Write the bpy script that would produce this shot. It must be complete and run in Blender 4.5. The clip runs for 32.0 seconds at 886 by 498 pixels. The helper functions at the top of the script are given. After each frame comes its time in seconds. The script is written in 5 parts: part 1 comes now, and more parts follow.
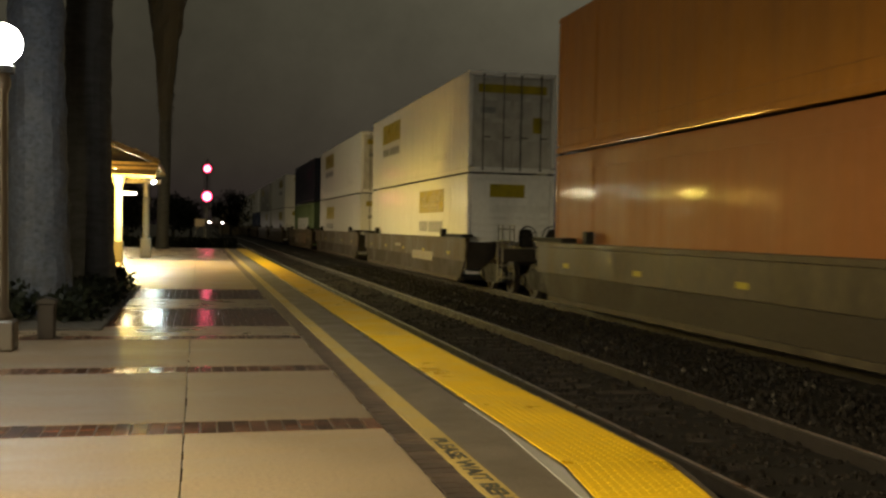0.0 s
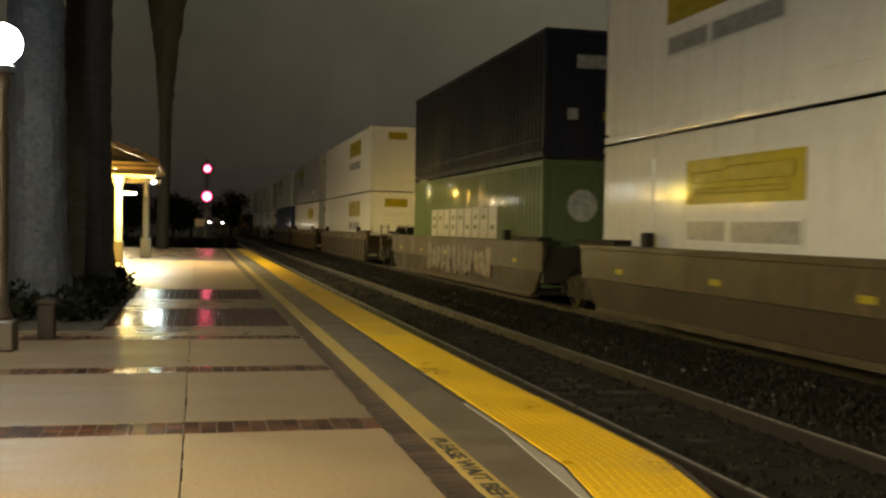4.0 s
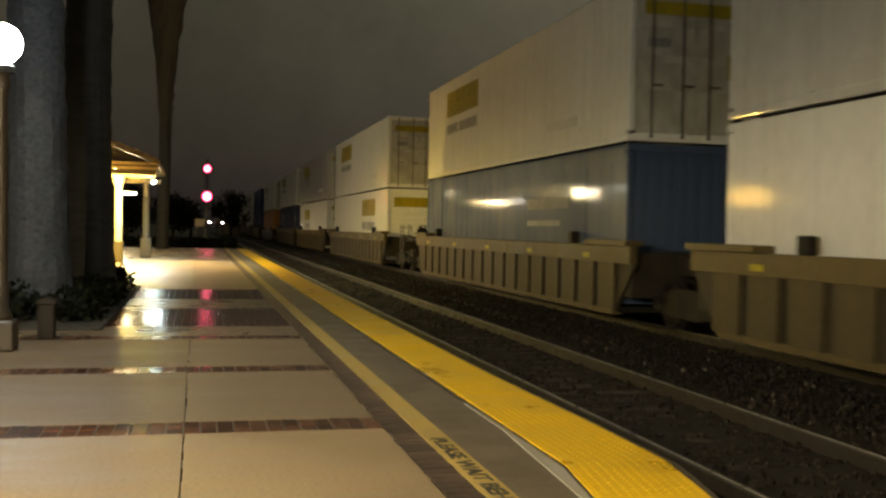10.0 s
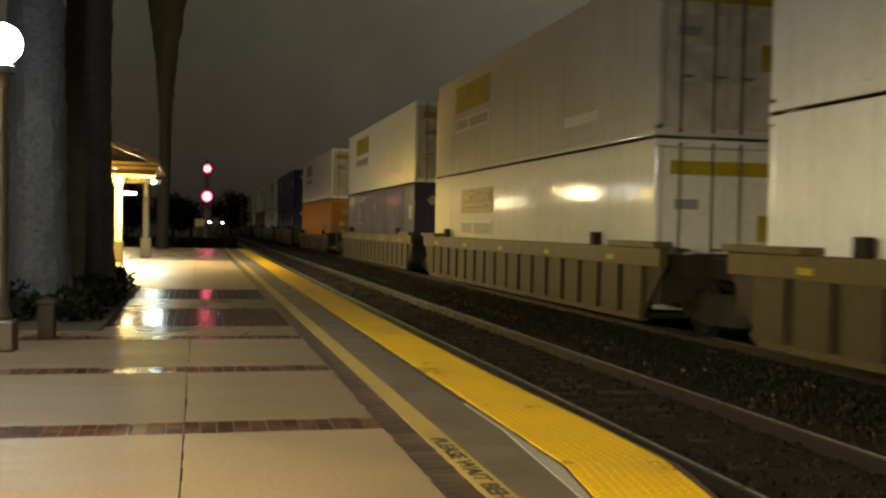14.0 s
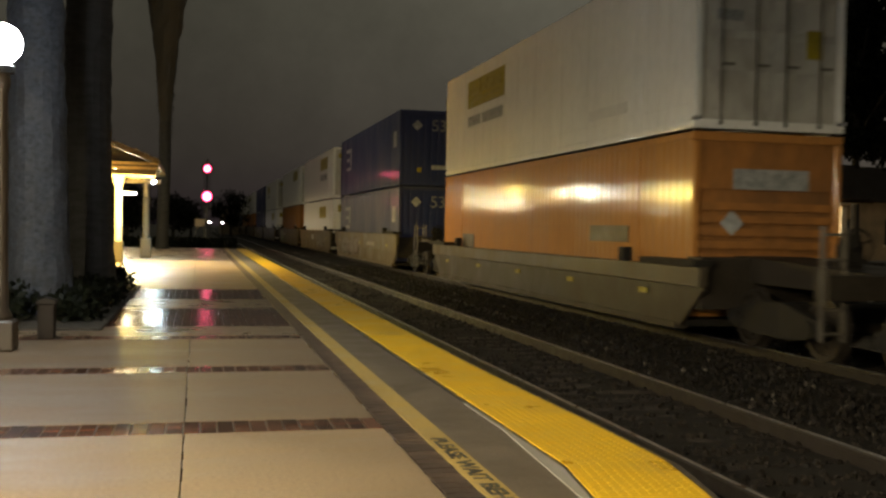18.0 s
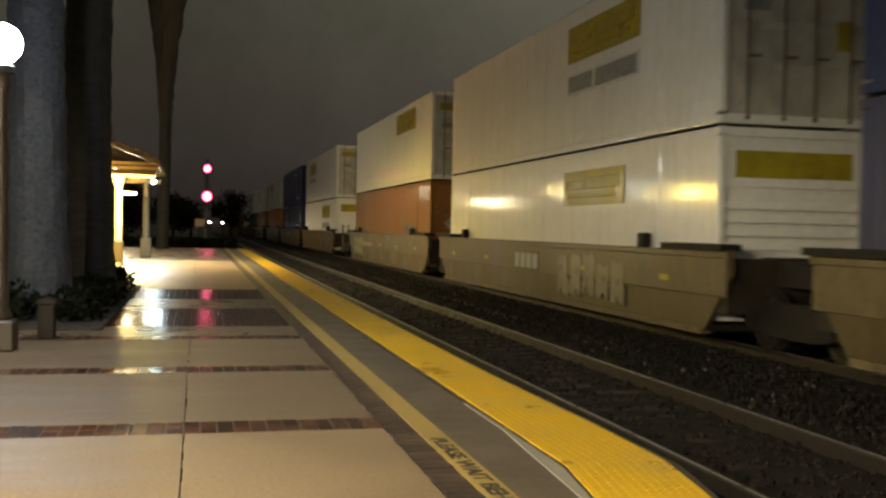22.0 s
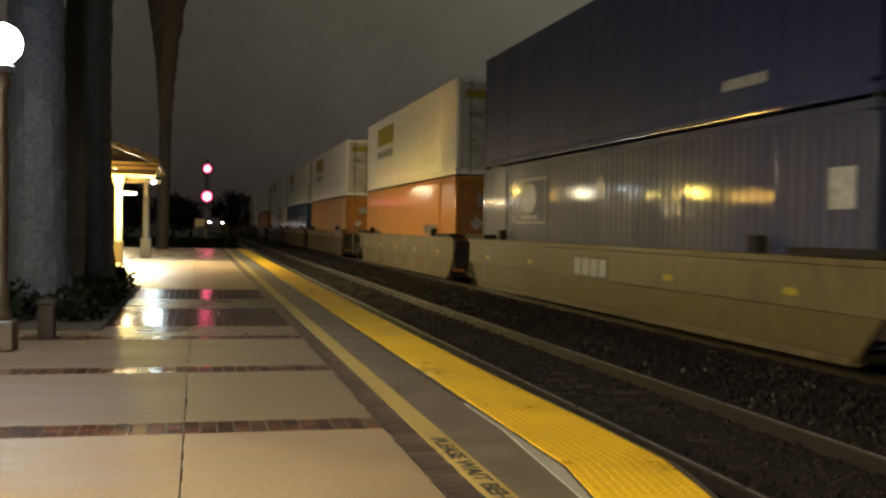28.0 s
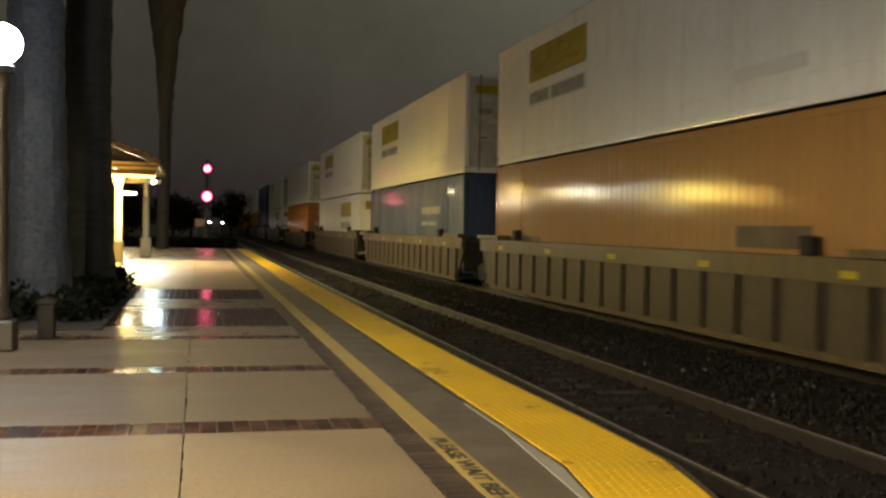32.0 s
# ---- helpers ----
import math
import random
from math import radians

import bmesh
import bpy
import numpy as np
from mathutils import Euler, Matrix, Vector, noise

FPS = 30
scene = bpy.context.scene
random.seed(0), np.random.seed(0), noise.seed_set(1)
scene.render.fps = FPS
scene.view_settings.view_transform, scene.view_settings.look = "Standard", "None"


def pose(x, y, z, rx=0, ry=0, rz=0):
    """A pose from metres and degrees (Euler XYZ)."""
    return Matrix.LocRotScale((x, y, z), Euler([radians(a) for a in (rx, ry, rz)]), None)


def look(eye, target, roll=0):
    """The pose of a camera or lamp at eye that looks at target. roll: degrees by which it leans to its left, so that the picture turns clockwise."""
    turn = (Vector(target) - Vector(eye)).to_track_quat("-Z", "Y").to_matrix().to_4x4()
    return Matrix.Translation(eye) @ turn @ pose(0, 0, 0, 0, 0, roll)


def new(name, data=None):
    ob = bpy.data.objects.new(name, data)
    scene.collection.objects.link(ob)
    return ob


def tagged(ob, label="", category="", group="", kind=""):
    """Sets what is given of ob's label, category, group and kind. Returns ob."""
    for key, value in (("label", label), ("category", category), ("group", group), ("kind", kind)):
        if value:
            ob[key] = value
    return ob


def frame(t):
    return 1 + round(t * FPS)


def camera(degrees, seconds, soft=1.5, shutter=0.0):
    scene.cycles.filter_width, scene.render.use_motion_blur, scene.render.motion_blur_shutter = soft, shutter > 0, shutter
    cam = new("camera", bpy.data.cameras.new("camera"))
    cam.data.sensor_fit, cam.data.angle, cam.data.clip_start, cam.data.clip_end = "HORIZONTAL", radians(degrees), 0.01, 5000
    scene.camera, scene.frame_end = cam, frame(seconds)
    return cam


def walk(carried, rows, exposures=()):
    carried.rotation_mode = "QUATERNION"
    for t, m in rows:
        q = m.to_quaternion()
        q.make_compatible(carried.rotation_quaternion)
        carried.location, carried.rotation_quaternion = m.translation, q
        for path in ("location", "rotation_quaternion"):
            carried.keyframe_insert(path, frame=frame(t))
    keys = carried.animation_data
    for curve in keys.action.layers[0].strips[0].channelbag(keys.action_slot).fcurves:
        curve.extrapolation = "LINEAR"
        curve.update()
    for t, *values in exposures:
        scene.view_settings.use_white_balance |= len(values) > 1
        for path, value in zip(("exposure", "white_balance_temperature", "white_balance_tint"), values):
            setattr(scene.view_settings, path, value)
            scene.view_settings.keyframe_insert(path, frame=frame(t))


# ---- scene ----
cam = camera(47.075, 32.0, soft=2.6, shutter=0.4)
EYE = (0.0, 0.0, 1.319)
YAW, PITCH = 0.2368, -0.0199
AIM = (EYE[0] + 10 * math.sin(YAW) * math.cos(PITCH), EYE[1] + 10 * math.cos(YAW) * math.cos(PITCH), EYE[2] + 10 * math.sin(PITCH))
STAND = look(EYE, AIM, 1.123)
walk(cam, [(0, STAND), (32, STAND)], exposures=[(0, 0.0, 7700, 6), (14.5, 0.0, 7700, 6), (16.5, 0.1, 6950, 10), (32, 0.1, 6950, 10)])

# ---- plan, in metres: y runs along the platform, x towards the tracks, z = 0 on the platform ----
RAIL = -0.31          # rail tops
GROUND = -0.52
TRACK_1, TRACK_2 = 4.2, 8.69
EDGE = 2.68           # platform edge
CW, CL = 2.59, 16.15  # a 53 ft container
LOW_Z, HIGH_Z = 0.045, 2.955
LAMP_X, LAMP_Y = -1.94, 11.05

# ---- world ----
world = bpy.data.worlds.new("night_sky")
scene.world = world
world.use_nodes = True
wn, wl = world.node_tree.nodes, world.node_tree.links
bg = wn["Background"]
tc = wn.new("ShaderNodeTexCoord")
sep = wn.new("ShaderNodeSeparateXYZ")
ramp = wn.new("ShaderNodeValToRGB")
# soft mottling of the sky; its fine octaves stand in for picture grain
sky_grain = wn.new("ShaderNodeTexNoise")
sky_grain.inputs["Scale"].default_value = 2.2
sky_grain.inputs["Detail"].default_value = 9
sky_grain.inputs["Roughness"].default_value = 0.72
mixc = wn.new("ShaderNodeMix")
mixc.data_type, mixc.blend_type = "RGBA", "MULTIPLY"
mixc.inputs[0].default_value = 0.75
wl.new(tc.outputs["Generated"], sep.inputs[0])
wl.new(sep.outputs["Z"], ramp.inputs[0])
wl.new(tc.outputs["Generated"], sky_grain.inputs["Vector"])
ramp.color_ramp.elements[0].position, ramp.color_ramp.elements[0].color = 0.0, (0.018, 0.0132, 0.0155, 1)
ramp.color_ramp.elements[1].position, ramp.color_ramp.elements[1].color = 0.5, (0.07, 0.068, 0.053, 1)
for at_z, shade in ((0.07, (0.031, 0.0272, 0.023, 1)), (0.2, (0.045, 0.043, 0.0335, 1))):
    ramp.color_ramp.elements.new(at_z).color = shade
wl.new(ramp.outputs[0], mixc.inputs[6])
wl.new(sky_grain.outputs[0], mixc.inputs[7])
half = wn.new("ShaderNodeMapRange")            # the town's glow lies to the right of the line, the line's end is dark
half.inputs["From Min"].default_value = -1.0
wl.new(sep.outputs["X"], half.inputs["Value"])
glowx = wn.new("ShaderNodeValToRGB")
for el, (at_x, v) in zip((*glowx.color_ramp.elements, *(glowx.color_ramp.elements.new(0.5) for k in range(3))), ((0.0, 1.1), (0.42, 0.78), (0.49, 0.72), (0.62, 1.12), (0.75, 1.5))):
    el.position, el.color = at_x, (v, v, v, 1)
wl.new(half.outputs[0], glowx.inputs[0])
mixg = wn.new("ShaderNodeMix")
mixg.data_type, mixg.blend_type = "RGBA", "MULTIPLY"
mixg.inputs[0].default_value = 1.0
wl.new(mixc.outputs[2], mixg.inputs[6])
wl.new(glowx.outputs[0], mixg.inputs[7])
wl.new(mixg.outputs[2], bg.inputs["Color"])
bg.inputs["Strength"].default_value = 2.25


# ---- materials ----
def material(name, rgb, rough=0.6, metal=0.0, vary=0.25, scale=3.0, fine=40.0, bump=0.15, second=None, amount=0.5,
             stretch=(1, 1, 1), coat=0.0, island=False, per_object=0.0, rough_vary=0.15, spec=0.5):
    """A surface with large stains and fine grain, in the object's own metres."""
    m = bpy.data.materials.new(name)
    m.use_nodes = True
    n, l = m.node_tree.nodes, m.node_tree.links
    b = n["Principled BSDF"]
    co = n.new("ShaderNodeTexCoord")
    mp = n.new("ShaderNodeMapping")
    mp.inputs["Scale"].default_value = stretch
    l.new(co.outputs["Object"], mp.inputs["Vector"])
    big, small = n.new("ShaderNodeTexNoise"), n.new("ShaderNodeTexNoise")
    for t, s in ((big, scale), (small, fine)):
        t.inputs["Scale"].default_value = s
        t.inputs["Detail"].default_value = 6
        t.inputs["Roughness"].default_value = 0.6
        l.new(mp.outputs[0], t.inputs["Vector"])
    second = second or tuple(c * 0.55 for c in rgb)
    r1 = n.new("ShaderNodeValToRGB")
    r1.color_ramp.elements[0].position, r1.color_ramp.elements[1].position = 0.5 - amount * 0.3, 0.5 + 0.3 * (1 - amount) + 0.06
    r1.color_ramp.elements[0].color, r1.color_ramp.elements[1].color = (*second, 1), (*rgb, 1)
    l.new(big.outputs[0], r1.inputs[0])
    mr = n.new("ShaderNodeMapRange")
    mr.inputs["From Min"].default_value, mr.inputs["From Max"].default_value = 0.3, 0.7
    mr.inputs["To Min"].default_value, mr.inputs["To Max"].default_value = 1 - vary, 1 + vary
    l.new(small.outputs[0], mr.inputs["Value"])
    mx = n.new("ShaderNodeMix")
    mx.data_type, mx.blend_type = "RGBA", "MULTIPLY"
    mx.inputs[0].default_value = 1
    l.new(r1.outputs[0], mx.inputs[6])
    l.new(mr.outputs[0], mx.inputs[7])
    out = mx.outputs[2]
    if island or per_object:
        rnd = n.new("ShaderNodeNewGeometry" if island else "ShaderNodeObjectInfo")
        rr = n.new("ShaderNodeMapRange")
        rr.inputs["To Min"].default_value, rr.inputs["To Max"].default_value = 1 - (per_object or 0.4), 1 + (per_object or 0.4)
        l.new(rnd.outputs["Random Per Island" if island else "Random"], rr.inputs["Value"])
        m2 = n.new("ShaderNodeMix")
        m2.data_type, m2.blend_type = "RGBA", "MULTIPLY"
        m2.inputs[0].default_value = 1
        l.new(out, m2.inputs[6])
        l.new(rr.outputs[0], m2.inputs[7])
        out = m2.outputs[2]
    l.new(out, b.inputs["Base Color"])
    rv = n.new("ShaderNodeMapRange")
    rv.inputs["From Min"].default_value, rv.inputs["From Max"].default_value = 0.35, 0.65
    rv.inputs["To Min"].default_value, rv.inputs["To Max"].default_value = max(0.03, rough - rough_vary), min(1, rough + rough_vary)
    l.new(big.outputs[0], rv.inputs["Value"])
    l.new(rv.outputs[0], b.inputs["Roughness"])
    b.inputs["Metallic"].default_value = metal
    b.inputs["Coat Weight"].default_value = coat
    b.inputs["Specular IOR Level"].default_value = spec
    b.inputs["Coat Roughness"].default_value = 0.12
    if bump:
        bp = n.new("ShaderNodeBump")
        bp.inputs["Strength"].default_value = bump
        bp.inputs["Distance"].default_value = 0.01
        l.new(small.outputs[0], bp.inputs["Height"])
        l.new(bp.outputs[0], b.inputs["Normal"])
    return m


def glow(name, rgb, strength):
    m = bpy.data.materials.new(name)
    m.use_nodes = True
    b = m.node_tree.nodes["Principled BSDF"]
    b.inputs["Base Color"].default_value = (*rgb, 1)
    b.inputs["Emission Color"].default_value = (*rgb, 1)
    b.inputs["Emission Strength"].default_value = strength
    return m


def paint(name, rgb, rough=0.42, dirt=(0.16, 0.14, 0.1), streak=0.2, ripple=0.6, coat=0.6, spots=0.7, fold=0.9, detail=1.5, gloss=0.07):
    """Container paint: rain streaks down the sides, a buckle in the sheet (fold: how tight it is), a wet gloss."""
    m = material(name, rgb, rough, 0.0, 0.08, spots, 9.0, 0.0, tuple(a * (1 - streak) + d * streak for a, d in zip(rgb, dirt)), 0.42, (1.0, 1.6, 0.5), coat, False, 0.0, 0.07, 0.05)
    n, l = m.node_tree.nodes, m.node_tree.links
    b = n["Principled BSDF"]
    co = n.new("ShaderNodeTexCoord")
    mp = n.new("ShaderNodeMapping")
    mp.inputs["Scale"].default_value = (0.3, fold, 0.3)
    t = n.new("ShaderNodeTexNoise")
    t.inputs["Scale"].default_value, t.inputs["Detail"].default_value, t.inputs["Roughness"].default_value = 1.6, detail, 0.5
    bp = n.new("ShaderNodeBump")
    bp.inputs["Strength"].default_value, bp.inputs["Distance"].default_value = ripple, 0.008
    l.new(co.outputs["Object"], mp.inputs["Vector"])
    l.new(mp.outputs[0], t.inputs["Vector"])
    l.new(t.outputs[0], bp.inputs["Height"])
    l.new(bp.outputs[0], b.inputs["Normal"])
    l.new(bp.outputs[0], b.inputs["Coat Normal"])
    # run-off lines under the top rail and grime over the bottom rail
    mq = n.new("ShaderNodeMapping")
    mq.inputs["Scale"].default_value = (0.4, 7.0, 0.22)
    run = n.new("ShaderNodeTexNoise")
    run.inputs["Scale"].default_value, run.inputs["Detail"].default_value, run.inputs["Roughness"].default_value = 1.0, 5, 0.65
    rr = n.new("ShaderNodeMapRange")
    rr.inputs["From Min"].default_value, rr.inputs["From Max"].default_value = 0.52, 0.78
    rr.inputs["To Min"].default_value, rr.inputs["To Max"].default_value = 0.0, 0.25 + streak
    mx = n.new("ShaderNodeMix")
    mx.data_type = "RGBA"
    mx.inputs[7].default_value = (*dirt, 1)
    was = b.inputs["Base Color"].links[0].from_socket
    l.new(co.outputs["Object"], mq.inputs["Vector"])
    l.new(mq.outputs[0], run.inputs["Vector"])
    l.new(run.outputs[0], rr.inputs["Value"])
    l.new(rr.outputs[0], mx.inputs[0])
    l.new(was, mx.inputs[6])
    l.new(mx.outputs[2], b.inputs["Base Color"])
    b.inputs["Coat Roughness"].default_value = gloss
    return m


WHITE = paint("white_container_paint", (0.63, 0.62, 0.575), dirt=(0.3, 0.27, 0.21), streak=0.12, coat=0.22, fold=2.0, detail=3.0, gloss=0.1)
DOOR_WHITE = paint("stained_white_door_paint", (0.52, 0.5, 0.44), 0.5, (0.1, 0.085, 0.06), 0.5, 0.4, 0.2, 1.3, 3.0)
GREY_WHITE = paint("dulled_white_container_paint", (0.43, 0.42, 0.385), dirt=(0.2, 0.18, 0.14), streak=0.2)
GREY = paint("grey_container_paint", (0.51, 0.5, 0.465), 0.42, (0.28, 0.25, 0.2), 0.12, 0.6, 0.25, fold=1.6, detail=3.0, gloss=0.09)
NAVY = paint("navy_container_paint", (0.025, 0.034, 0.092), 0.45, (0.046, 0.048, 0.058), 0.2, 0.6, 0.3, fold=3.0)
BLUE = paint("blue_container_paint", (0.034, 0.054, 0.11), 0.42, (0.08, 0.09, 0.1), 0.3, 0.6, 0.18)
STEELBLUE = paint("slate_blue_container_paint", (0.036, 0.04, 0.08), 0.42, (0.07, 0.07, 0.075), 0.25, 0.5, 0.13, fold=2.0)
BLACKISH = paint("black_container_paint", (0.012, 0.014, 0.026), 0.5, (0.03, 0.03, 0.035), 0.3, 0.5, 0.12)
ORANGE = paint("orange_container_paint", (0.385, 0.16, 0.034), 0.5, (0.19, 0.095, 0.04), 0.3, 1.0, 0.42, 0.7, 3.2, 3.0, 0.09)
DULL_ORANGE = paint("dull_orange_container_paint", (0.2, 0.092, 0.027), 0.5, (0.11, 0.063, 0.03), 0.3, 0.9, 0.1, 0.7, 2.4, 2.5, 0.12)
FADED_ORANGE = paint("faded_orange_container_paint", (0.28, 0.142, 0.046), 0.5, (0.16, 0.092, 0.042), 0.3, 0.9, 0.24, 0.7, 3.0, 3.0, 0.1)
ORANGE_END = paint("dirty_orange_end_paint", (0.34, 0.14, 0.035), 0.55, (0.06, 0.04, 0.025), 0.5, 0.4, 0.1, 1.6, 3.0)
RUST = paint("rust_red_container_paint", (0.225, 0.084, 0.026), 0.45, (0.18, 0.07, 0.03), 0.25, 0.6, 0.04, 0.7, 3.0)
BURNT = paint("burnt_orange_container_paint", (0.33, 0.128, 0.02), 0.5, (0.12, 0.055, 0.02), 0.25, 0.6, 0.35, 0.7, 3.0)
GREEN = paint("green_container_paint", (0.07, 0.1, 0.045), 0.42, (0.085, 0.11, 0.07), 0.3, 0.4, 0.15)
YELLOW_SIGN = material("yellow_sign_film", (0.34, 0.265, 0.018), 0.4, 0, 0.1, 2.2, 30, 0.0, (0.21, 0.165, 0.02), spec=0.1)
SIGN_INK = material("worn_olive_sign_ink", (0.2, 0.16, 0.022), 0.4, 0, 0.25, 6, 60, 0.0, (0.28, 0.225, 0.03), spec=0.1)
WASHED_SIGN = material("washed_out_lettering", (0.46, 0.45, 0.42), 0.5, 0, 0.15, 3, 60, 0.0, (0.52, 0.51, 0.475), spec=0.1)
FAINT_SIGN = material("faded_lettering_film", (0.17, 0.17, 0.17), 0.5, 0, 0.15, 3, 60, 0.0, (0.2, 0.2, 0.195), spec=0.1)
DARK_SIGN = material("dark_lettering_film", (0.12, 0.12, 0.115), 0.35, 0, 0.2, 7, 40, 0.0, (0.26, 0.26, 0.245), 0.45, spec=0.1)
PALE_SIGN = material("pale_lettering_film", (0.36, 0.36, 0.345), 0.4, 0, 0.12, 6, 60, 0.0, (0.2, 0.2, 0.19), spec=0.1)
LETTER_BACK = material("rusty_lettering_ground", (0.05, 0.03, 0.018), 0.6, 0, 0.2, 4, 30, 0.05)
ROD = material("dirty_zinc_rod", (0.12, 0.105, 0.08), 0.5, 0.2, 0.3, 3, 40, 0.05, (0.06, 0.05, 0.036))
EMBLEM = material("worn_emblem_film", (0.09, 0.085, 0.09), 0.4, 0, 0.25, 5, 40, 0.0, (0.06, 0.058, 0.066), spec=0.2)
GALV = material("galvanised_steel", (0.42, 0.42, 0.4), 0.35, 0.8, 0.1, 6, 60, 0.05)
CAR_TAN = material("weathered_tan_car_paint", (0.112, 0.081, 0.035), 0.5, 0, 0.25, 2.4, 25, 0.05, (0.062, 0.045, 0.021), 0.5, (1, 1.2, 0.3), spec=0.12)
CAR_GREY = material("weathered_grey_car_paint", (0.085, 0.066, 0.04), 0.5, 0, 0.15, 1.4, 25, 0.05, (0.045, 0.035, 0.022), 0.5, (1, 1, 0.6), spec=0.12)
# grimed web; shadow of the rib gaps is put into its dark colour
CAR_LOW = material("grimed_shaded_car_web", (0.046, 0.035, 0.022), 0.6, 0, 0.3, 1.4, 25, 0.05, (0.025, 0.019, 0.012), 0.5, (1, 1, 0.6), spec=0.12)
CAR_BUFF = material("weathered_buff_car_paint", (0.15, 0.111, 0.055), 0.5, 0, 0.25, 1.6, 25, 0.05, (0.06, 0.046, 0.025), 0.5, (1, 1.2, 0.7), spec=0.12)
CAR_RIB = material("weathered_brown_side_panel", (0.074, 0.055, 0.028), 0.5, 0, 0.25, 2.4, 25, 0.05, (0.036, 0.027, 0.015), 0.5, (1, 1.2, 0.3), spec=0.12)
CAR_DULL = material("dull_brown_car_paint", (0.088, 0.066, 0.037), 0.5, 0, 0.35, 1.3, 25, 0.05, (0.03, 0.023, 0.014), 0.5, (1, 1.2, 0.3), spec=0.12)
# end decks, much darker than the car sides
END_DECK = material("dark_end_deck", (0.034, 0.027, 0.019), 0.65, 0, 0.25, 2, 25, 0.05, spec=0.12)
CAR_BROWN = material("weathered_brown_car_paint", (0.045, 0.034, 0.022), 0.5, 0, 0.2, 1.4, 25, 0.05, (0.024, 0.019, 0.013), 0.5, (1, 1, 0.6), spec=0.12)
GRIME = material("grimy_running_gear", (0.02, 0.017, 0.013), 0.75, 0.0, 0.25, 5, 40, 0.1, spec=0.15)
WHEEL_STEEL = material("wheel_steel", (0.05, 0.04, 0.03), 0.5, 0.5, 0.15, 6, 50, 0.05, spec=0.15)
RAIL_STEEL = material("rusted_rail_web", (0.02, 0.0145, 0.0105), 0.65, 0.0, 0.25, 6, 60, 0.1, spec=0.2)
RAIL_HEAD = material("worn_rail_head", (0.034, 0.027, 0.021), 0.55, 0.1, 0.15, 4, 60, 0.0)
RAIL_SHINE = material("polished_running_band", (0.72, 0.68, 0.62), 0.36, 0.85, 0.06, 4, 60, 0.0)
TIE = material("dark_wooden_tie", (0.042, 0.033, 0.026), 0.75, 0, 0.3, 4, 50, 0.3, None, 0.5, (1, 6, 6), per_object=0.3, spec=0.25)
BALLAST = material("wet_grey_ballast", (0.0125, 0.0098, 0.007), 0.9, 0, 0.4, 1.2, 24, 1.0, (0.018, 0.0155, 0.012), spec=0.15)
COPING = material("dirty_platform_edge", (0.075, 0.058, 0.042), 0.6, 0, 0.2, 2, 40, 0.2)
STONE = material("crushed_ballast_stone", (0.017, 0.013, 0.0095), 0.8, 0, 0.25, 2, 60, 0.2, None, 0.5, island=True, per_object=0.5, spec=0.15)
PALE_STONE = material("pale_ballast_stone", (0.085, 0.072, 0.055), 0.7, 0, 0.25, 2, 60, 0.2, None, 0.5, island=True, per_object=0.7, spec=0.25)
EARTH = material("dark_ground", (0.05, 0.044, 0.036), 0.8, 0, 0.3, 0.4, 12, 0.4)
MORTAR = material("sandy_brick_mortar", (0.11, 0.084, 0.058), 0.9)
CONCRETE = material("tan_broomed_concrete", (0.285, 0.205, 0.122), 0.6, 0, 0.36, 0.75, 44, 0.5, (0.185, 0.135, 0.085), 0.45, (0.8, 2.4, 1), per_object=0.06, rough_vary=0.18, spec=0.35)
# falling-off of the near lamp's light is put into this darker tone
DIM_CONCRETE = material("dim_damp_tan_concrete", (0.165, 0.118, 0.073), 0.66, 0, 0.36, 0.75, 40, 0.4, (0.11, 0.081, 0.053), 0.5, (0.8, 2.4, 1), per_object=0.08, rough_vary=0.12, spec=0.3)
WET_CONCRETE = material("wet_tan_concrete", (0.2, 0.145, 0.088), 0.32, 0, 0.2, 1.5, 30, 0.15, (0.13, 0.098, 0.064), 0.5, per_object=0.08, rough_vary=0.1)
# drier panels, with some of the shelter's light in their paler tone
LIT_CONCRETE = material("lit_drying_tan_concrete", (0.3, 0.21, 0.12), 0.46, 0, 0.25, 0.9, 38, 0.25, (0.2, 0.145, 0.088), 0.5, (0.8, 2.4, 1), per_object=0.1, rough_vary=0.1, spec=0.5)
JOINT = material("dark_wet_joint", (0.05, 0.04, 0.032), 0.3, 0, 0.2, 3, 30, 0.1)
GREYCON = material("grey_concrete_margin", (0.13, 0.1, 0.068), 0.6, 0, 0.25, 1.6, 40, 0.15, (0.085, 0.066, 0.046))
PALECON = material("pale_concrete_edging", (0.36, 0.33, 0.28), 0.5, 0, 0.12, 1.2, 60, 0.15)
DRYBRICK = material("damp_brown_brick_border", (0.075, 0.046, 0.03), 0.55, 0, 0.2, 5, 60, 0.06, (0.045, 0.03, 0.022), 0.5, per_object=0.4, rough_vary=0.08)
BRICK = material("wet_brown_brick_paver", (0.11, 0.041, 0.022), 0.18, 0, 0.2, 5, 60, 0.04, (0.05, 0.027, 0.017), 0.5, per_object=0.6, rough_vary=0.04, spec=0.55)
TACTILE = material("yellow_tactile_tile", (0.72, 0.44, 0.012), 0.4, 0, 0.12, 1.6, 40, 0.05, (0.54, 0.325, 0.014), 0.5, per_object=0.05)
BANDPAINT = material("worn_yellow_line_paint", (0.42, 0.29, 0.075), 0.55, 0, 0.2, 1.5, 50, 0.05, (0.28, 0.2, 0.07))
LETTER = material("black_stencil_paint", (0.03, 0.028, 0.025), 0.5)
WARM_GLASS = glow("warm_lantern_glass", (1.0, 0.58, 0.12), 170)
LAMP_GLASS = glow("lit_globe_glass", (0.86, 0.94, 1.0), 60)
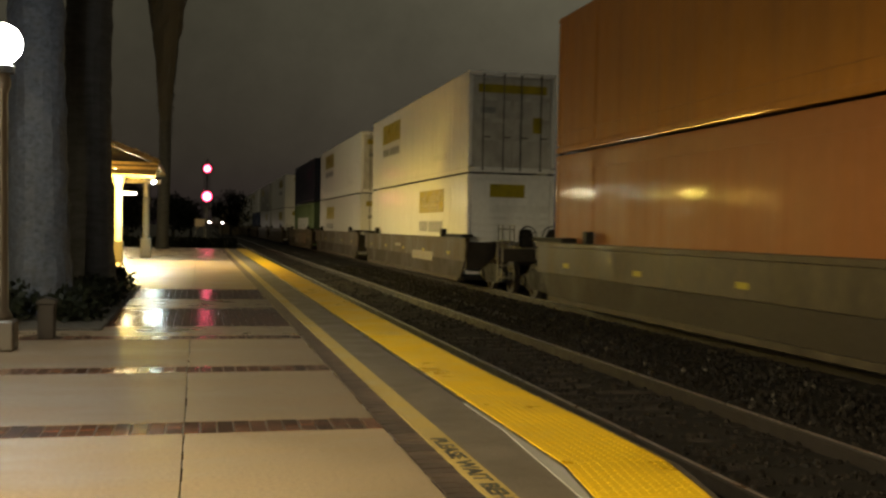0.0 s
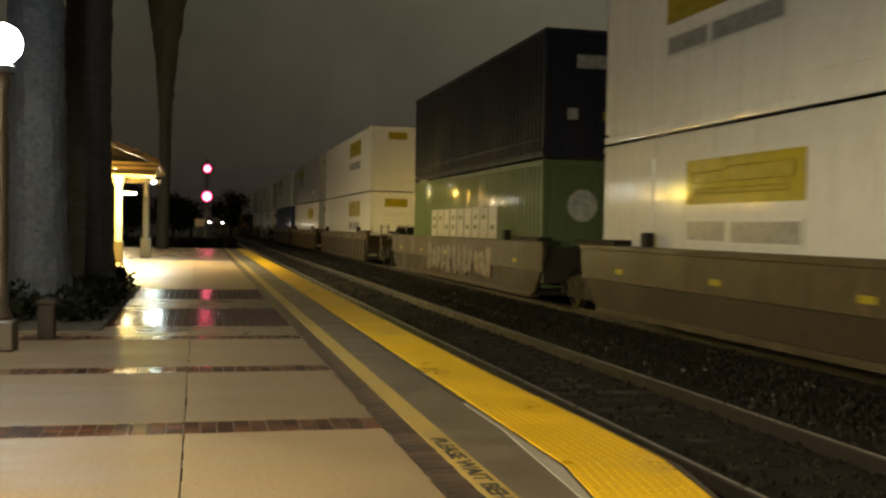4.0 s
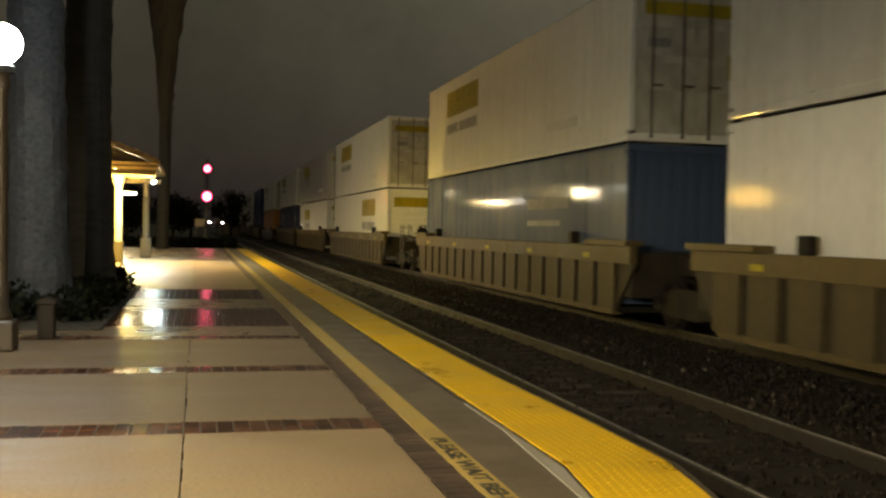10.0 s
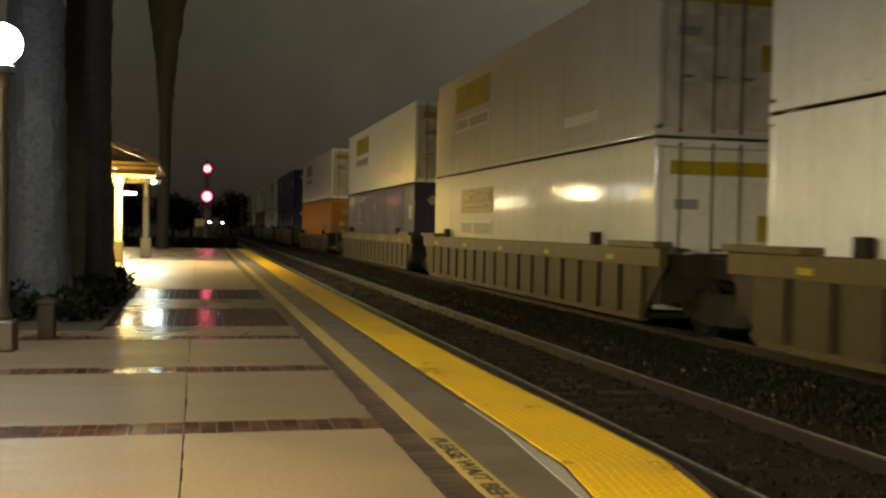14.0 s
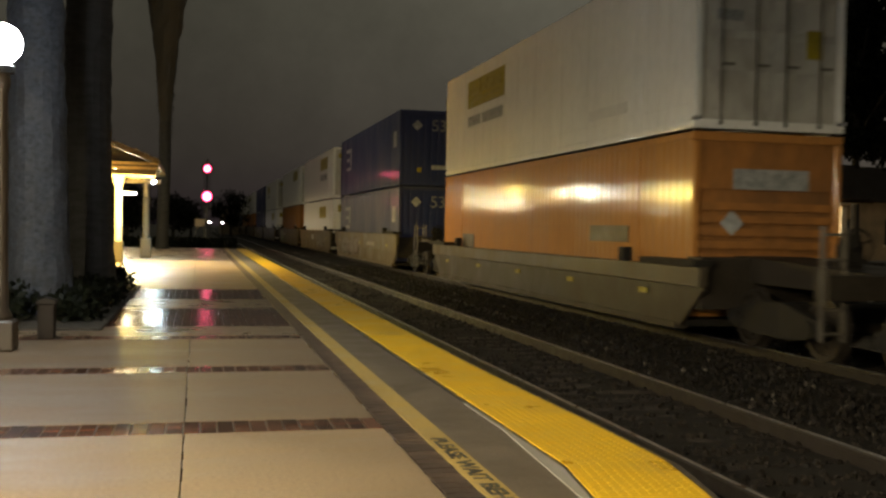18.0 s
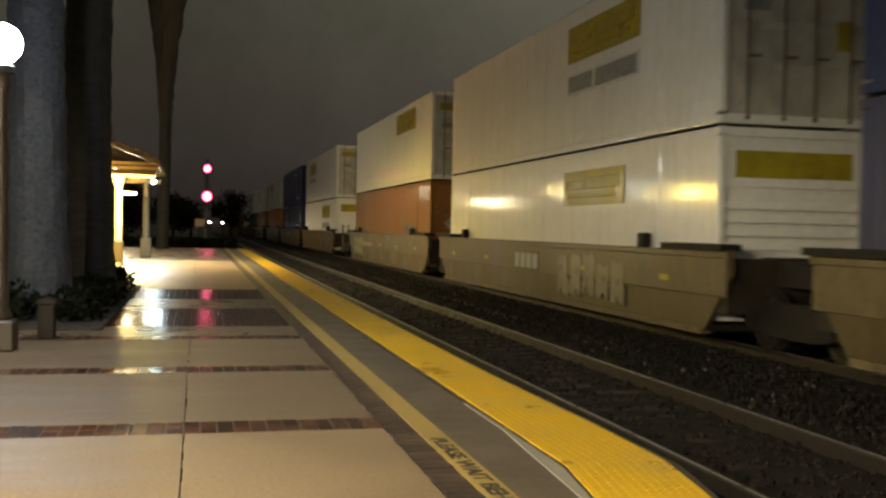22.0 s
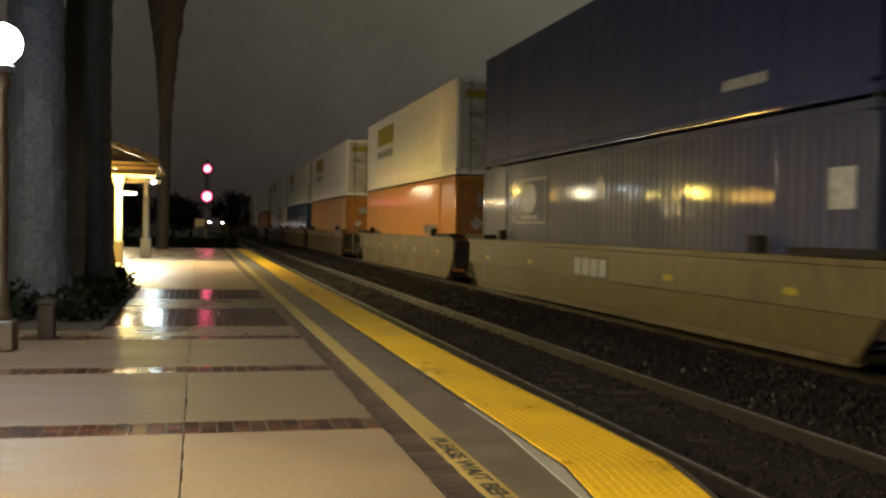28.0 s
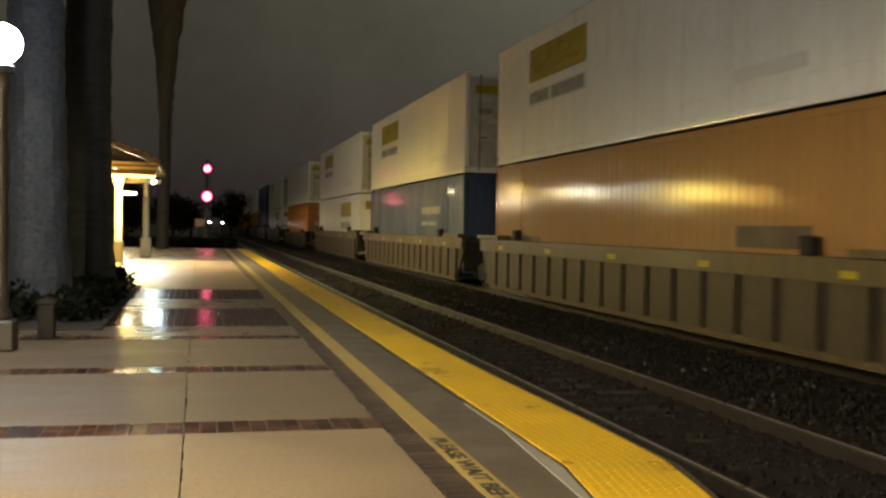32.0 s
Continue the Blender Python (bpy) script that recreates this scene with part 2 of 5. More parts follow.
GLOBE = glow("lit_platform_globe", (0.84, 0.92, 1.0), 300)
POST_PAINT = material("tan_post_paint", (0.045, 0.033, 0.024), 0.45, 0, 0.1, 3, 40, 0.05)
# bluish glow of the globe lamp is put into the blotches of this bark
BARK_LAMPLIT = material("lamplit_blotched_bark", (0.017, 0.02, 0.027), 0.8, 0, 0.7, 3.4, 14, 1.0, (0.0015, 0.0015, 0.002), 1.0, (1, 1, 1.2))
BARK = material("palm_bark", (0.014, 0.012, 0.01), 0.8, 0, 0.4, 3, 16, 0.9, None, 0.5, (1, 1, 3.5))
FROND = material("dark_palm_frond", (0.05, 0.075, 0.03), 0.5, 0, 0.3, 2, 20, 0.1, island=True)
DEADFROND = material("dead_brown_frond", (0.035, 0.027, 0.017), 0.8, 0, 0.3, 2, 20, 0.1, island=True)
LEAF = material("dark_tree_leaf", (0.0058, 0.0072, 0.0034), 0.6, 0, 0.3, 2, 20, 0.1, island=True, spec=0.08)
SOIL = material("planting_soil", (0.035, 0.028, 0.02), 0.9, 0, 0.4, 3, 30, 0.8)
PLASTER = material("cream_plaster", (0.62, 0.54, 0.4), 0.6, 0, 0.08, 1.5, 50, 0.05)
WOOD = material("painted_roof_wood", (0.36, 0.27, 0.15), 0.55, 0, 0.12, 2, 40, 0.1, None, 0.5, (6, 1, 6))
TILE = material("clay_roof_tile", (0.14, 0.065, 0.04), 0.5, 0, 0.2, 3, 40, 0.2, per_object=0.2)
BOLLARD_WOOD = material("dark_bollard_wood", (0.017, 0.012, 0.009), 0.7, 0, 0.2, 3, 40, 0.1, spec=0.2)
DARKMETAL = material("dark_painted_metal", (0.03, 0.03, 0.03), 0.45, 0.3, 0.1, 4, 40, 0.02)
TUBE = glow("fluorescent_tube", (1.0, 0.9, 0.62), 60)
SIGNAL_RED = glow("signal_lens", (1.0, 0.02, 0.12), 2.8)
SIGNAL_CORE = glow("signal_lens_core", (1.0, 0.14, 0.27), 12)
BROWN_WOOD = material("dark_brown_roof_wood", (0.05, 0.034, 0.019), 0.6, 0, 0.2, 2, 40, 0.1, None, 0.5, (6, 1, 6))
# dim light on the inner columns is put into this dark tan; plinths share it
DIM_COLUMN = material("dim_tan_shelter_column", (0.075, 0.058, 0.034), 0.55, 0, 0.1, 2, 40, 0.05)
HEADLIGHT = glow("far_white_light", (1.0, 0.92, 0.95), 30)
STREET_LIGHT = glow("street_light_lens", (1.0, 0.86, 0.7), 60)
FAR_WALL = material("far_plaster_wall", (0.3, 0.23, 0.15), 0.7, 0, 0.1, 1, 20, 0.05)


# ---- mesh helpers ----
def box(bm, x0, x1, y0, y1, z0, z1):
    v = [bm.verts.new((x, y, z)) for z in (z0, z1) for x, y in ((x0, y0), (x1, y0), (x1, y1), (x0, y1))]
    for f in ((3, 2, 1, 0), (4, 5, 6, 7), (0, 1, 5, 4), (1, 2, 6, 5), (2, 3, 7, 6), (3, 0, 4, 7)):
        bm.faces.new([v[i] for i in f])


def ring(bm, c, r, axis=2, n=12, ry=None):
    out = []
    for i in range(n):
        a = 2 * math.pi * i / n
        p = [0.0, 0.0, 0.0]
        p[(axis + 1) % 3], p[(axis + 2) % 3] = r * math.cos(a), (ry or r) * math.sin(a)
        out.append(bm.verts.new((c[0] + p[0], c[1] + p[1], c[2] + p[2])))
    return out


def lathe(bm, rings, axis=2, n=12, caps=True):
    """A turned body: rings of (centre, radius)."""
    made = [ring(bm, c, r, axis, n) for c, r in rings]
    for a, b in zip(made, made[1:]):
        for i in range(n):
            bm.faces.new((a[i], a[(i + 1) % n], b[(i + 1) % n], b[i]))
    if caps:
        bm.faces.new(made[0][::-1])
        bm.faces.new(made[-1])


def tube(bm, p, q, r, n=8):
    p, q = Vector(p), Vector(q)
    d = (q - p).normalized()
    s = d.orthogonal().normalized()
    t = d.cross(s)
    rows = [[bm.verts.new(c + s * r * math.cos(2 * math.pi * i / n) + t * r * math.sin(2 * math.pi * i / n)) for i in range(n)] for c in (p, q)]
    for i in range(n):
        bm.faces.new((rows[0][i], rows[0][(i + 1) % n], rows[1][(i + 1) % n], rows[1][i]))
    bm.faces.new(rows[0][::-1])
    bm.faces.new(rows[1])


def prism(bm, outline, axis, a, b):
    """An outline of two coordinates, drawn out along an axis from a to b."""
    def at(u, v, w):
        return {0: (w, u, v), 1: (u, w, v), 2: (u, v, w)}[axis]
    lo = [bm.verts.new(at(u, v, a)) for u, v in outline]
    hi = [bm.verts.new(at(u, v, b)) for u, v in outline]
    k = len(outline)
    for i in range(k):
        bm.faces.new((lo[i], lo[(i + 1) % k], hi[(i + 1) % k], hi[i]))
    bm.faces.new(lo[::-1])
    bm.faces.new(hi)


def mesh_of(bm, mat, bevel=0.0, smooth=False, name="mesh"):
    if bevel:
        bmesh.ops.bevel(bm, geom=bm.edges[:], offset=bevel, segments=1, affect="EDGES")
    bmesh.ops.recalc_face_normals(bm, faces=bm.faces[:])
    me = bpy.data.meshes.new(name)
    if smooth:
        for f in bm.faces:
            f.smooth = True
    bm.to_mesh(me)
    bm.free()
    me.materials.append(mat)
    return me


def part(name, bm, mat, parent=None, label="", bevel=0.0, smooth=False):
    """One mesh object, from a bmesh or a ready mesh, under a thing or a part."""
    me = bm if isinstance(bm, bpy.types.Mesh) else mesh_of(bm, mat, bevel, smooth, name)
    ob = new(name, me)
    if parent:
        ob.parent = parent
    if label:
        ob["label"] = label
    return ob


def boxed(name, dims, mat, parent=None, label="", bevel=0.0):
    bm = bmesh.new()
    box(bm, *dims)
    return part(name, bm, mat, parent, label, bevel)


def empty(name, m=None):
    ob = new(name)
    if m:
        ob.matrix_basis = m
    return ob


def lettering(name, text, size, mat, parent, m, extrude=0.002, align="LEFT", bold=0.0):
    cu = bpy.data.curves.new(name, "FONT")
    cu.body, cu.size, cu.extrude, cu.align_x, cu.offset = text, size, extrude, align, bold
    tmp = bpy.data.objects.new(name, cu)
    me = bpy.data.meshes.new_from_object(tmp)
    bpy.data.objects.remove(tmp)
    me.materials.clear()
    me.materials.append(mat)
    ob = new(name, me)
    ob.parent, ob.matrix_basis = parent, m
    return ob


CACHE = {}


def cached(key, make):
    if key not in CACHE:
        CACHE[key] = make()
    return CACHE[key]


# ---- ground, tracks ----
def ground_sheet():
    bm = bmesh.new()
    box(bm, -600, 900, -500, 1500, GROUND - 0.5, GROUND)
    tagged(part("ground", bm, EARTH), "dark bare ground round the railway", "ground", kind="structure")
    bm = bmesh.new()
    nx, ny = 26, 260
    rows = []
    for j in range(ny + 1):
        y = -40 + 260 * (j / ny) ** 1.5
        row = []
        for i in range(nx + 1):
            x = EDGE + 0.02 + (12.6 - EDGE) * i / nx
            z = -0.475
            for c in (TRACK_1, TRACK_2):
                d = abs(x - c)
                if d < 1.9:
                    z = max(z, -0.455 + 0.0 * d)
            if abs(x - 6.45) < 0.9:
                z -= 0.05 * (1 - abs(x - 6.45) / 0.9)
            z += 0.028 * noise.noise((x * 2.1, y * 2.1, 0)) + 0.02 * noise.noise((x * 6, y * 6, 3))
            row.append(bm.verts.new((x, y, z)))
        rows.append(row)
    for a, b in zip(rows, rows[1:]):
        for i in range(nx):
            bm.faces.new((a[i], a[i + 1], b[i + 1], b[i]))
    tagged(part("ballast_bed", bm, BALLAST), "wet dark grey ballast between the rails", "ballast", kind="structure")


def ballast_stones():
    """Loose stones, one joined sheet of them."""
    rng = random.Random(5)
    verts, faces = [], []
    base = [(-1, -1, -1), (1, -1, -1), (1, 1, -1), (-1, 1, -1), (-.7, -.8, 1), (.8, -.7, .9), (.7, .8, 1), (-.8, .6, .8)]
    quads = [(3, 2, 1, 0), (4, 5, 6, 7), (0, 1, 5, 4), (1, 2, 6, 5), (2, 3, 7, 6), (3, 0, 4, 7)]
    for i in range(22000):
        y = 5 + 40 * rng.random() ** 1.7
        x = EDGE + 0.1 + rng.random() * 7.3
        on_tie = any(abs(x - c) < 1.3 for c in (TRACK_1, TRACK_2)) and abs((y / 0.5) % 1 - 0.5) < 0.24
        if on_tie and rng.random() < 0.93:
            continue
        r = 0.01 + 0.016 * rng.random()
        rot = Euler((rng.random() * 6, rng.random() * 6, rng.random() * 6)).to_matrix()
        o = len(verts)
        for b in base:
            p = rot @ Vector((b[0] * r * (0.8 + 0.5 * rng.random()), b[1] * r, b[2] * r * 0.75))
            verts.append((x + p.x, y + p.y, -0.462 + p.z + 0.03 * rng.random()))
        faces += [tuple(o + k for k in q) for q in quads]
    me = bpy.data.meshes.new("ballast_stones")
    me.from_pydata(verts, [], faces)
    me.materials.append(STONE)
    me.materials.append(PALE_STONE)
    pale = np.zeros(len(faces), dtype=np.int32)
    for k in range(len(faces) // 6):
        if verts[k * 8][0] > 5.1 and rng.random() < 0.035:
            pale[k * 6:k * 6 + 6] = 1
    me.polygons.foreach_set("material_index", pale)
    tagged(new("ballast_stones", me), "loose crushed grey ballast stones between the ties", "stones", kind="stuff")


def tracks():
    def rail_mesh(y0, y1):
        bm = bmesh.new()
        prism(bm, [(-0.07, -0.17), (0.07, -0.17), (0.07, -0.155), (0.012, -0.14), (0.01, -0.045), (0.034, -0.035), (0.034, -0.012),
                   (-0.034, -0.012), (-0.034, -0.035), (-0.01, -0.045), (-0.012, -0.14), (-0.07, -0.155)], 1, y0, y1)
        return mesh_of(bm, RAIL_STEEL, name="rail")
    rail = rail_mesh(-420, 460)
    bm = bmesh.new()
    box(bm, -0.036, 0.036, -420, 460, -0.012, 0.0)
    head = mesh_of(bm, RAIL_HEAD, name="rail_head")
    bm = bmesh.new()
    box(bm, -0.014, 0.014, -420, 460, 0.0005, 0.002)
    band = mesh_of(bm, RAIL_SHINE, name="running_band")
    bm = bmesh.new()
    box(bm, -1.3, 1.3, -0.11, 0.11, -0.15, 0)
    tie = mesh_of(bm, TIE, 0.012, name="tie")
    bm = bmesh.new()
    box(bm, -0.17, 0.17, -0.09, 0.09, 0, 0.012)
    plate = mesh_of(bm, RAIL_STEEL, name="tie_plate")
    for c, far in ((TRACK_1, 60), (TRACK_2, 50)):
        tr = tagged(empty("railway_track", pose(c, 0, RAIL)), "steel rails on dark wooden ties in ballast", "railway track", "the two tracks", "structure")
        for s in (-0.755, 0.755):
            r = part("rail", rail, None, tr)
            r.location = (s, 0, 0)
            part("rail_head", head, None, r, "worn rail head")
            part("running_band", band, None, r, "polished bright running band")
        j = 0
        y = 3.0
        while y < far:
            t = part("tie", tie, None, tr)
            t.location, t.rotation_euler = (0.02 * math.sin(j * 2.3), y, -0.145), (0, 0, 0.008 * math.sin(j * 1.7))
            if y < 22:
                for s in (-0.755, 0.755):
                    p = part("tie_plate", plate, None, t)
                    p.location = (s, 0, 0)
            y += 0.5
            j += 1


# ---- platform ----
def bend(x, y):
    """The platform edge narrows slightly further on and turns a little at the near end."""
    x -= 0.05 * max(0.0, min(1.0, (y - 6.5) / 2.5)) * max(0.0, min(1.0, (x - 2.2) / 0.4))
    return x - 0.19 * max(0.0, min(5.3, 5.3 - y)) * max(0.0, min(1.0, (x - 1.7) / 0.38))


def strip_mesh(x0, x1, ys, z0, z1, mat, name):
    bm = bmesh.new()
    rows = []
    for y in ys:
        a, b = bend(x0, y), bend(x1, y)
        rows.append([bm.verts.new(p) for p in ((a, y, z0), (b, y, z0), (b, y, z1), (a, y, z1))])
    for r, s in zip(rows, rows[1:]):
        for i in range(4):
            bm.faces.new((r[i], r[(i + 1) % 4], s[(i + 1) % 4], s[i]))
    bm.faces.new(rows[0][::-1])
    bm.faces.new(rows[-1])
    return mesh_of(bm, mat, name=name)


P_END = 57.0
BANDS = [(1.17, 1.55), (3.87, 4.25), (6.57, 6.95), (9.29, 9.66), (11.97, 12.35)]
BRICK_FIELDS = [(13.44, 16.33), (18.3, 21.16)]


def platform():
    base = tagged(new("platform", strip_mesh(-14, EDGE, [-40, 0.1, 2, 4, 5.0, 5.3, 6.5, 9.0, P_END], GROUND, -0.012, JOINT, "platform")),
                  "wet tan concrete station platform with brick bands", "platform", kind="structure")
    # concrete panels between the brick bands
    spans, y = [], -38.0
    stops = sorted(BANDS + BRICK_FIELDS)
    for a, b in stops:
        spans.append((y, a))
        y = b
    spans.append((y, P_END - 0.05))
    cols = [(-13.9, -9.0), (-9.0, -5.4), (-5.4, -2.72), (-2.72, -0.066), (-0.066, 1.21)]
    for a, b in spans:
        k = max(1, round((b - a) / 2.7))
        for i in range(k):
            p0, p1 = a + (b - a) * i / k, a + (b - a) * (i + 1) / k
            for x0, x1 in cols:
                if x1 < -1.1 and 12.9 < p1 and p0 < 22 and x0 > -7:
                    continue
                bm = bmesh.new()
                box(bm, x0 + 0.004, x1 - 0.004, p0 + 0.005, p1 - 0.005, -0.06, 0.0)
                # tone dims past the near lamp and pales again in the shelter's light
                part("concrete_panel", bm, CONCRETE if p0 < 6.8 else DIM_CONCRETE if p0 < 12.3 else LIT_CONCRETE if 21 < p0 < 35 else WET_CONCRETE, base, bevel=0.003)
    # brick bands of two courses, fields further on
    bm = bmesh.new()
    box(bm, -0.047, 0.047, -0.088, 0.088, -0.05, -0.001)
    brick = mesh_of(bm, BRICK, name="brick")
    rng = random.Random(2)
    bm = bmesh.new()
    box(bm, -0.047, 0.047, -0.088, 0.088, -0.05, -0.001)
    border_brick = mesh_of(bm, DRYBRICK, name="brick")

    def lay(x, y, turn=0.0):
        b = part("brick", border_brick if turn else brick, None, base)
        b.matrix_basis = pose(x, y, -0.0015 + 0.003 * rng.random(), rng.uniform(-1.3, 1.3), rng.uniform(-0.6, 0.6), turn)
    for bi, (a, b) in enumerate(BANDS):
        if bi < 2:
            continue
        x = 1.155
        while x > (-3.9 if bi == 2 else -3.4):
            lay(x, a + 0.094)
            lay(x, b - 0.094)
            x -= 0.107
    for a, b in BANDS:
        boxed("mortar_bed", (-13.8, 1.21, a + 0.002, b - 0.002, -0.05, -0.006), MORTAR, base)
    for a, b in BRICK_FIELDS:
        boxed("mortar_bed", (-1.1, 1.21, a + 0.002, b - 0.002, -0.05, -0.006), JOINT, base)
    joined = bmesh.new()
    for a, b in BANDS[:2]:
        x = 1.155
        while x > -4.2:
            for yy in (a + 0.094, b - 0.094):
                box(joined, x - 0.05, x + 0.05, yy - 0.091, yy + 0.091, -0.05, -0.001)
            x -= 0.107
    for a, b in BRICK_FIELDS:
        y = a + 0.1
        while y < b - 0.05:
            x = 1.155
            while x > -1.3:
                box(joined, x - 0.05, x + 0.05, y - 0.091, y + 0.091, -0.05, -0.0015 + 0.003 * rng.random())
                x -= 0.107
            y += 0.19
    for a, b in BANDS[2:]:
        x = -3.95
        while x > -13.8:
            for yy in (a + 0.094, b - 0.094):
                box(joined, x - 0.05, x + 0.05, yy - 0.091, yy + 0.091, -0.05, -0.001)
            x -= 0.107
    tagged(part("brick_paving", joined, BRICK, base), "", "", "", "stuff")
    # the long brick border
    y, k = 4.2, 0
    while y < 16:
        lay(1.31, y, 90)
        y += 0.107
        k += 1
    far = bmesh.new()
    while y < P_END:
        box(far, 1.218, 1.402, y - 0.05, y + 0.05, -0.05, -0.001)
        y += 0.107
    y = 4.1
    while y > -25:
        box(far, 1.218, 1.402, y - 0.05, y + 0.05, -0.05, -0.001)
        y -= 0.107
    tagged(part("brick_border", far, DRYBRICK, base), "", "", "", "stuff")
    ys = [-38, 0.1, 1.5, 3, 4.3, 4.9, 5.1, 5.3, 6.5, 9.0, P_END - 0.1]
    line = part("warning_line", strip_mesh(1.405, 1.56, ys, -0.06, 0.002, BANDPAINT, "warning_line"), None, base, "worn yellow painted warning line with black letters")
    lettering("stencil_text", "PLEASE WAIT BEHIND", 0.135, LETTER, line, pose(1.437, 6.2, 0.003, 0, 0, -90) @ Matrix.Diagonal((1.36, 1, 1, 1)), 0.0012, "LEFT", 0.004)
    part("margin", strip_mesh(1.565, 1.982, ys, -0.06, -0.002, GREYCON, "margin"), None, base, "grey concrete margin")
    bm = bmesh.new()
    rows = []
    for y in (-38, 0.1, 2, 3, 4, 4.6, 5.0, 5.3, 6.4, 7.4):
        a = 1.972 - 0.065 * max(0.0, min(4.0, 6.4 - y))
        rows.append([bm.verts.new(p) for p in ((a, y, -0.06), (bend(1.994, y), y, -0.06), (bend(1.994, y), y, 0.006), (a, y, 0.006))])
    for r, s in zip(rows, rows[1:]):
        for i in range(4):
            bm.faces.new((r[i], r[(i + 1) % 4], s[(i + 1) % 4], s[i]))
    bm.faces.new(rows[0][::-1])
    bm.faces.new(rows[-1])
    part("edging", bm, PALECON, base, "pale concrete edging")
    part("joint_seal", strip_mesh(1.996, 2.023, ys, -0.06, 0.004, LETTER, "joint_seal"), None, base, "black joint seal")
    part("coping", strip_mesh(2.65, EDGE + 0.015, ys, -0.2, -0.004, COPING, "coping"), None, base, "grey platform edge")
    # tactile tiles with domes on the near ones
    y = -30.0
    while y < P_END - 0.7:
        near = 2.5 < y < 12
        bm = bmesh.new()
        a0, a1, b0, b1 = bend(2.026, y), bend(2.638, y), bend(2.026, y + 0.61), bend(2.638, y + 0.61)
        g = 0.0012
        top = 0.012
        lo = [bm.verts.new(p) for p in ((a0, y + g, -0.05), (a1, y + g, -0.05), (b1, y + 0.61 - g, -0.05), (b0, y + 0.61 - g, -0.05))]
        hi = [bm.verts.new((v.co.x, v.co.y, top)) for v in lo]
        for q in range(4):
            bm.faces.new((lo[q], lo[(q + 1) % 4], hi[(q + 1) % 4], hi[q]))
        bm.faces.new(hi)
        if near:
            n, m = 11, 10
            for u in range(n):
                for w in range(m):
                    s, r = (u + 0.5) / n, (w + 0.5) / m
                    cx = (a0 + (a1 - a0) * s) * (1 - r) + (b0 + (b1 - b0) * s) * r
                    cy = y + 0.61 * r
                    o = [bm.verts.new((cx + 0.012 * math.cos(k * 1.0472), cy + 0.012 * math.sin(k * 1.0472), top)) for k in range(6)]
                    p = [bm.verts.new((cx + 0.008 * math.cos(k * 1.0472), cy + 0.008 * math.sin(k * 1.0472), top + 0.003)) for k in range(6)]
                    for k in range(6):
                        bm.faces.new((o[k], o[(k + 1) % 6], p[(k + 1) % 6], p[k]))
                    bm.faces.new(p)
        part("tactile_tile", bm, TACTILE, base)
        y += 0.61


# ---- platform furniture ----
def lamp_post(m):
    lp = tagged(empty("lamp_post", m), "tan metal platform lamp post with a lit white globe", "lamp post", "platform lamp posts")
    bm = bmesh.new()
    prism(bm, [(-0.16, -0.16), (0.16, -0.16), (0.16, 0.16), (-0.16, 0.16)], 2, 0, 0.31)
    part("base", bm, POST_PAINT, lp, "tan square plinth", 0.02)
    bm = bmesh.new()
    lathe(bm, [((0, 0, 0.31), 0.13), ((0, 0, 0.36), 0.125), ((0, 0, 0.42), 0.085), ((0, 0, 1.0), 0.075), ((0, 0, 2.6), 0.055), ((0, 0, 2.68), 0.085), ((0, 0, 2.8), 0.07)], n=16)
    part("post", bm, POST_PAINT, lp, smooth=True)
    bm = bmesh.new()
    lathe(bm, [((-0.004, 0, 2.8), 0.12), ((-0.008, 0, 2.87), 0.13), ((-0.012, 0, 2.915), 0.09)], n=16)
    part("globe_holder", bm, DARKMETAL, lp)
    bm = bmesh.new()
    bmesh.ops.create_uvsphere(bm, u_segments=24, v_segments=14, radius=0.2)
    bmesh.ops.translate(bm, verts=bm.verts, vec=(-0.012, 0, 3.1))
    part("globe", bm, GLOBE, lp, "glowing white glass globe", smooth=True)
    return lp


def bollard(m):
    b = tagged(empty("bollard", m), "short square brown wooden bollard beside the planting bed", "bollard")
    bm = bmesh.new()
    box(bm, -0.09, 0.09, -0.09, 0.09, 0, 0.4)
    part("post", bm, BOLLARD_WOOD, b, bevel=0.012)
    bm = bmesh.new()
    prism(bm, [(-0.105, 0.4), (0.105, 0.4), (0.105, 0.43), (0.0, 0.465), (-0.105, 0.43)], 1, -0.105, 0.105)
    part("cap", bm, BOLLARD_WOOD, b)


def leaf_blade(verts, faces, base, direction, up, length, width):
    side = direction.cross(up).normalized() * width
    o = len(verts)
    verts += [tuple(base), tuple(base + direction * length * 0.5 + side), tuple(base + direction * length), tuple(base + direction * length * 0.5 - side)]
    faces.append((o, o + 1, o + 2, o + 3))


def frond(verts, faces, base, az, lift, length, fan, rng):
    """A fan-palm leaf: a stalk and a spread of blades."""
    d = Vector((math.cos(az) * math.cos(lift), math.sin(az) * math.cos(lift), math.sin(lift)))
    tip = base + d * length * 0.5
    up = Vector((0, 0, 1)) if abs(lift) < 1.2 else Vector((math.cos(az), math.sin(az), 0))
    leaf_blade(verts, faces, base, d, up, length * 0.55, 0.03)
    s = d.cross(up).normalized()
    for k in range(fan):
        a = (k / (fan - 1) - 0.5) * 2.5
        q = (d * math.cos(a) + s * math.sin(a)).normalized()
        q = (q + Vector((0, 0, -0.25 - 0.2 * rng.random()))).normalized()
        leaf_blade(verts, faces, tip, q, up, length * (0.5 + 0.1 * rng.random()), 0.028 * length)


def sheet(name, verts, faces, mat, parent, label=""):
    me = bpy.data.meshes.new(name)
    me.from_pydata(verts, [], faces)
    me.materials.append(mat)
    ob = new(name, me)
    ob.parent = parent
    if label:
        ob["label"] = label
    return ob


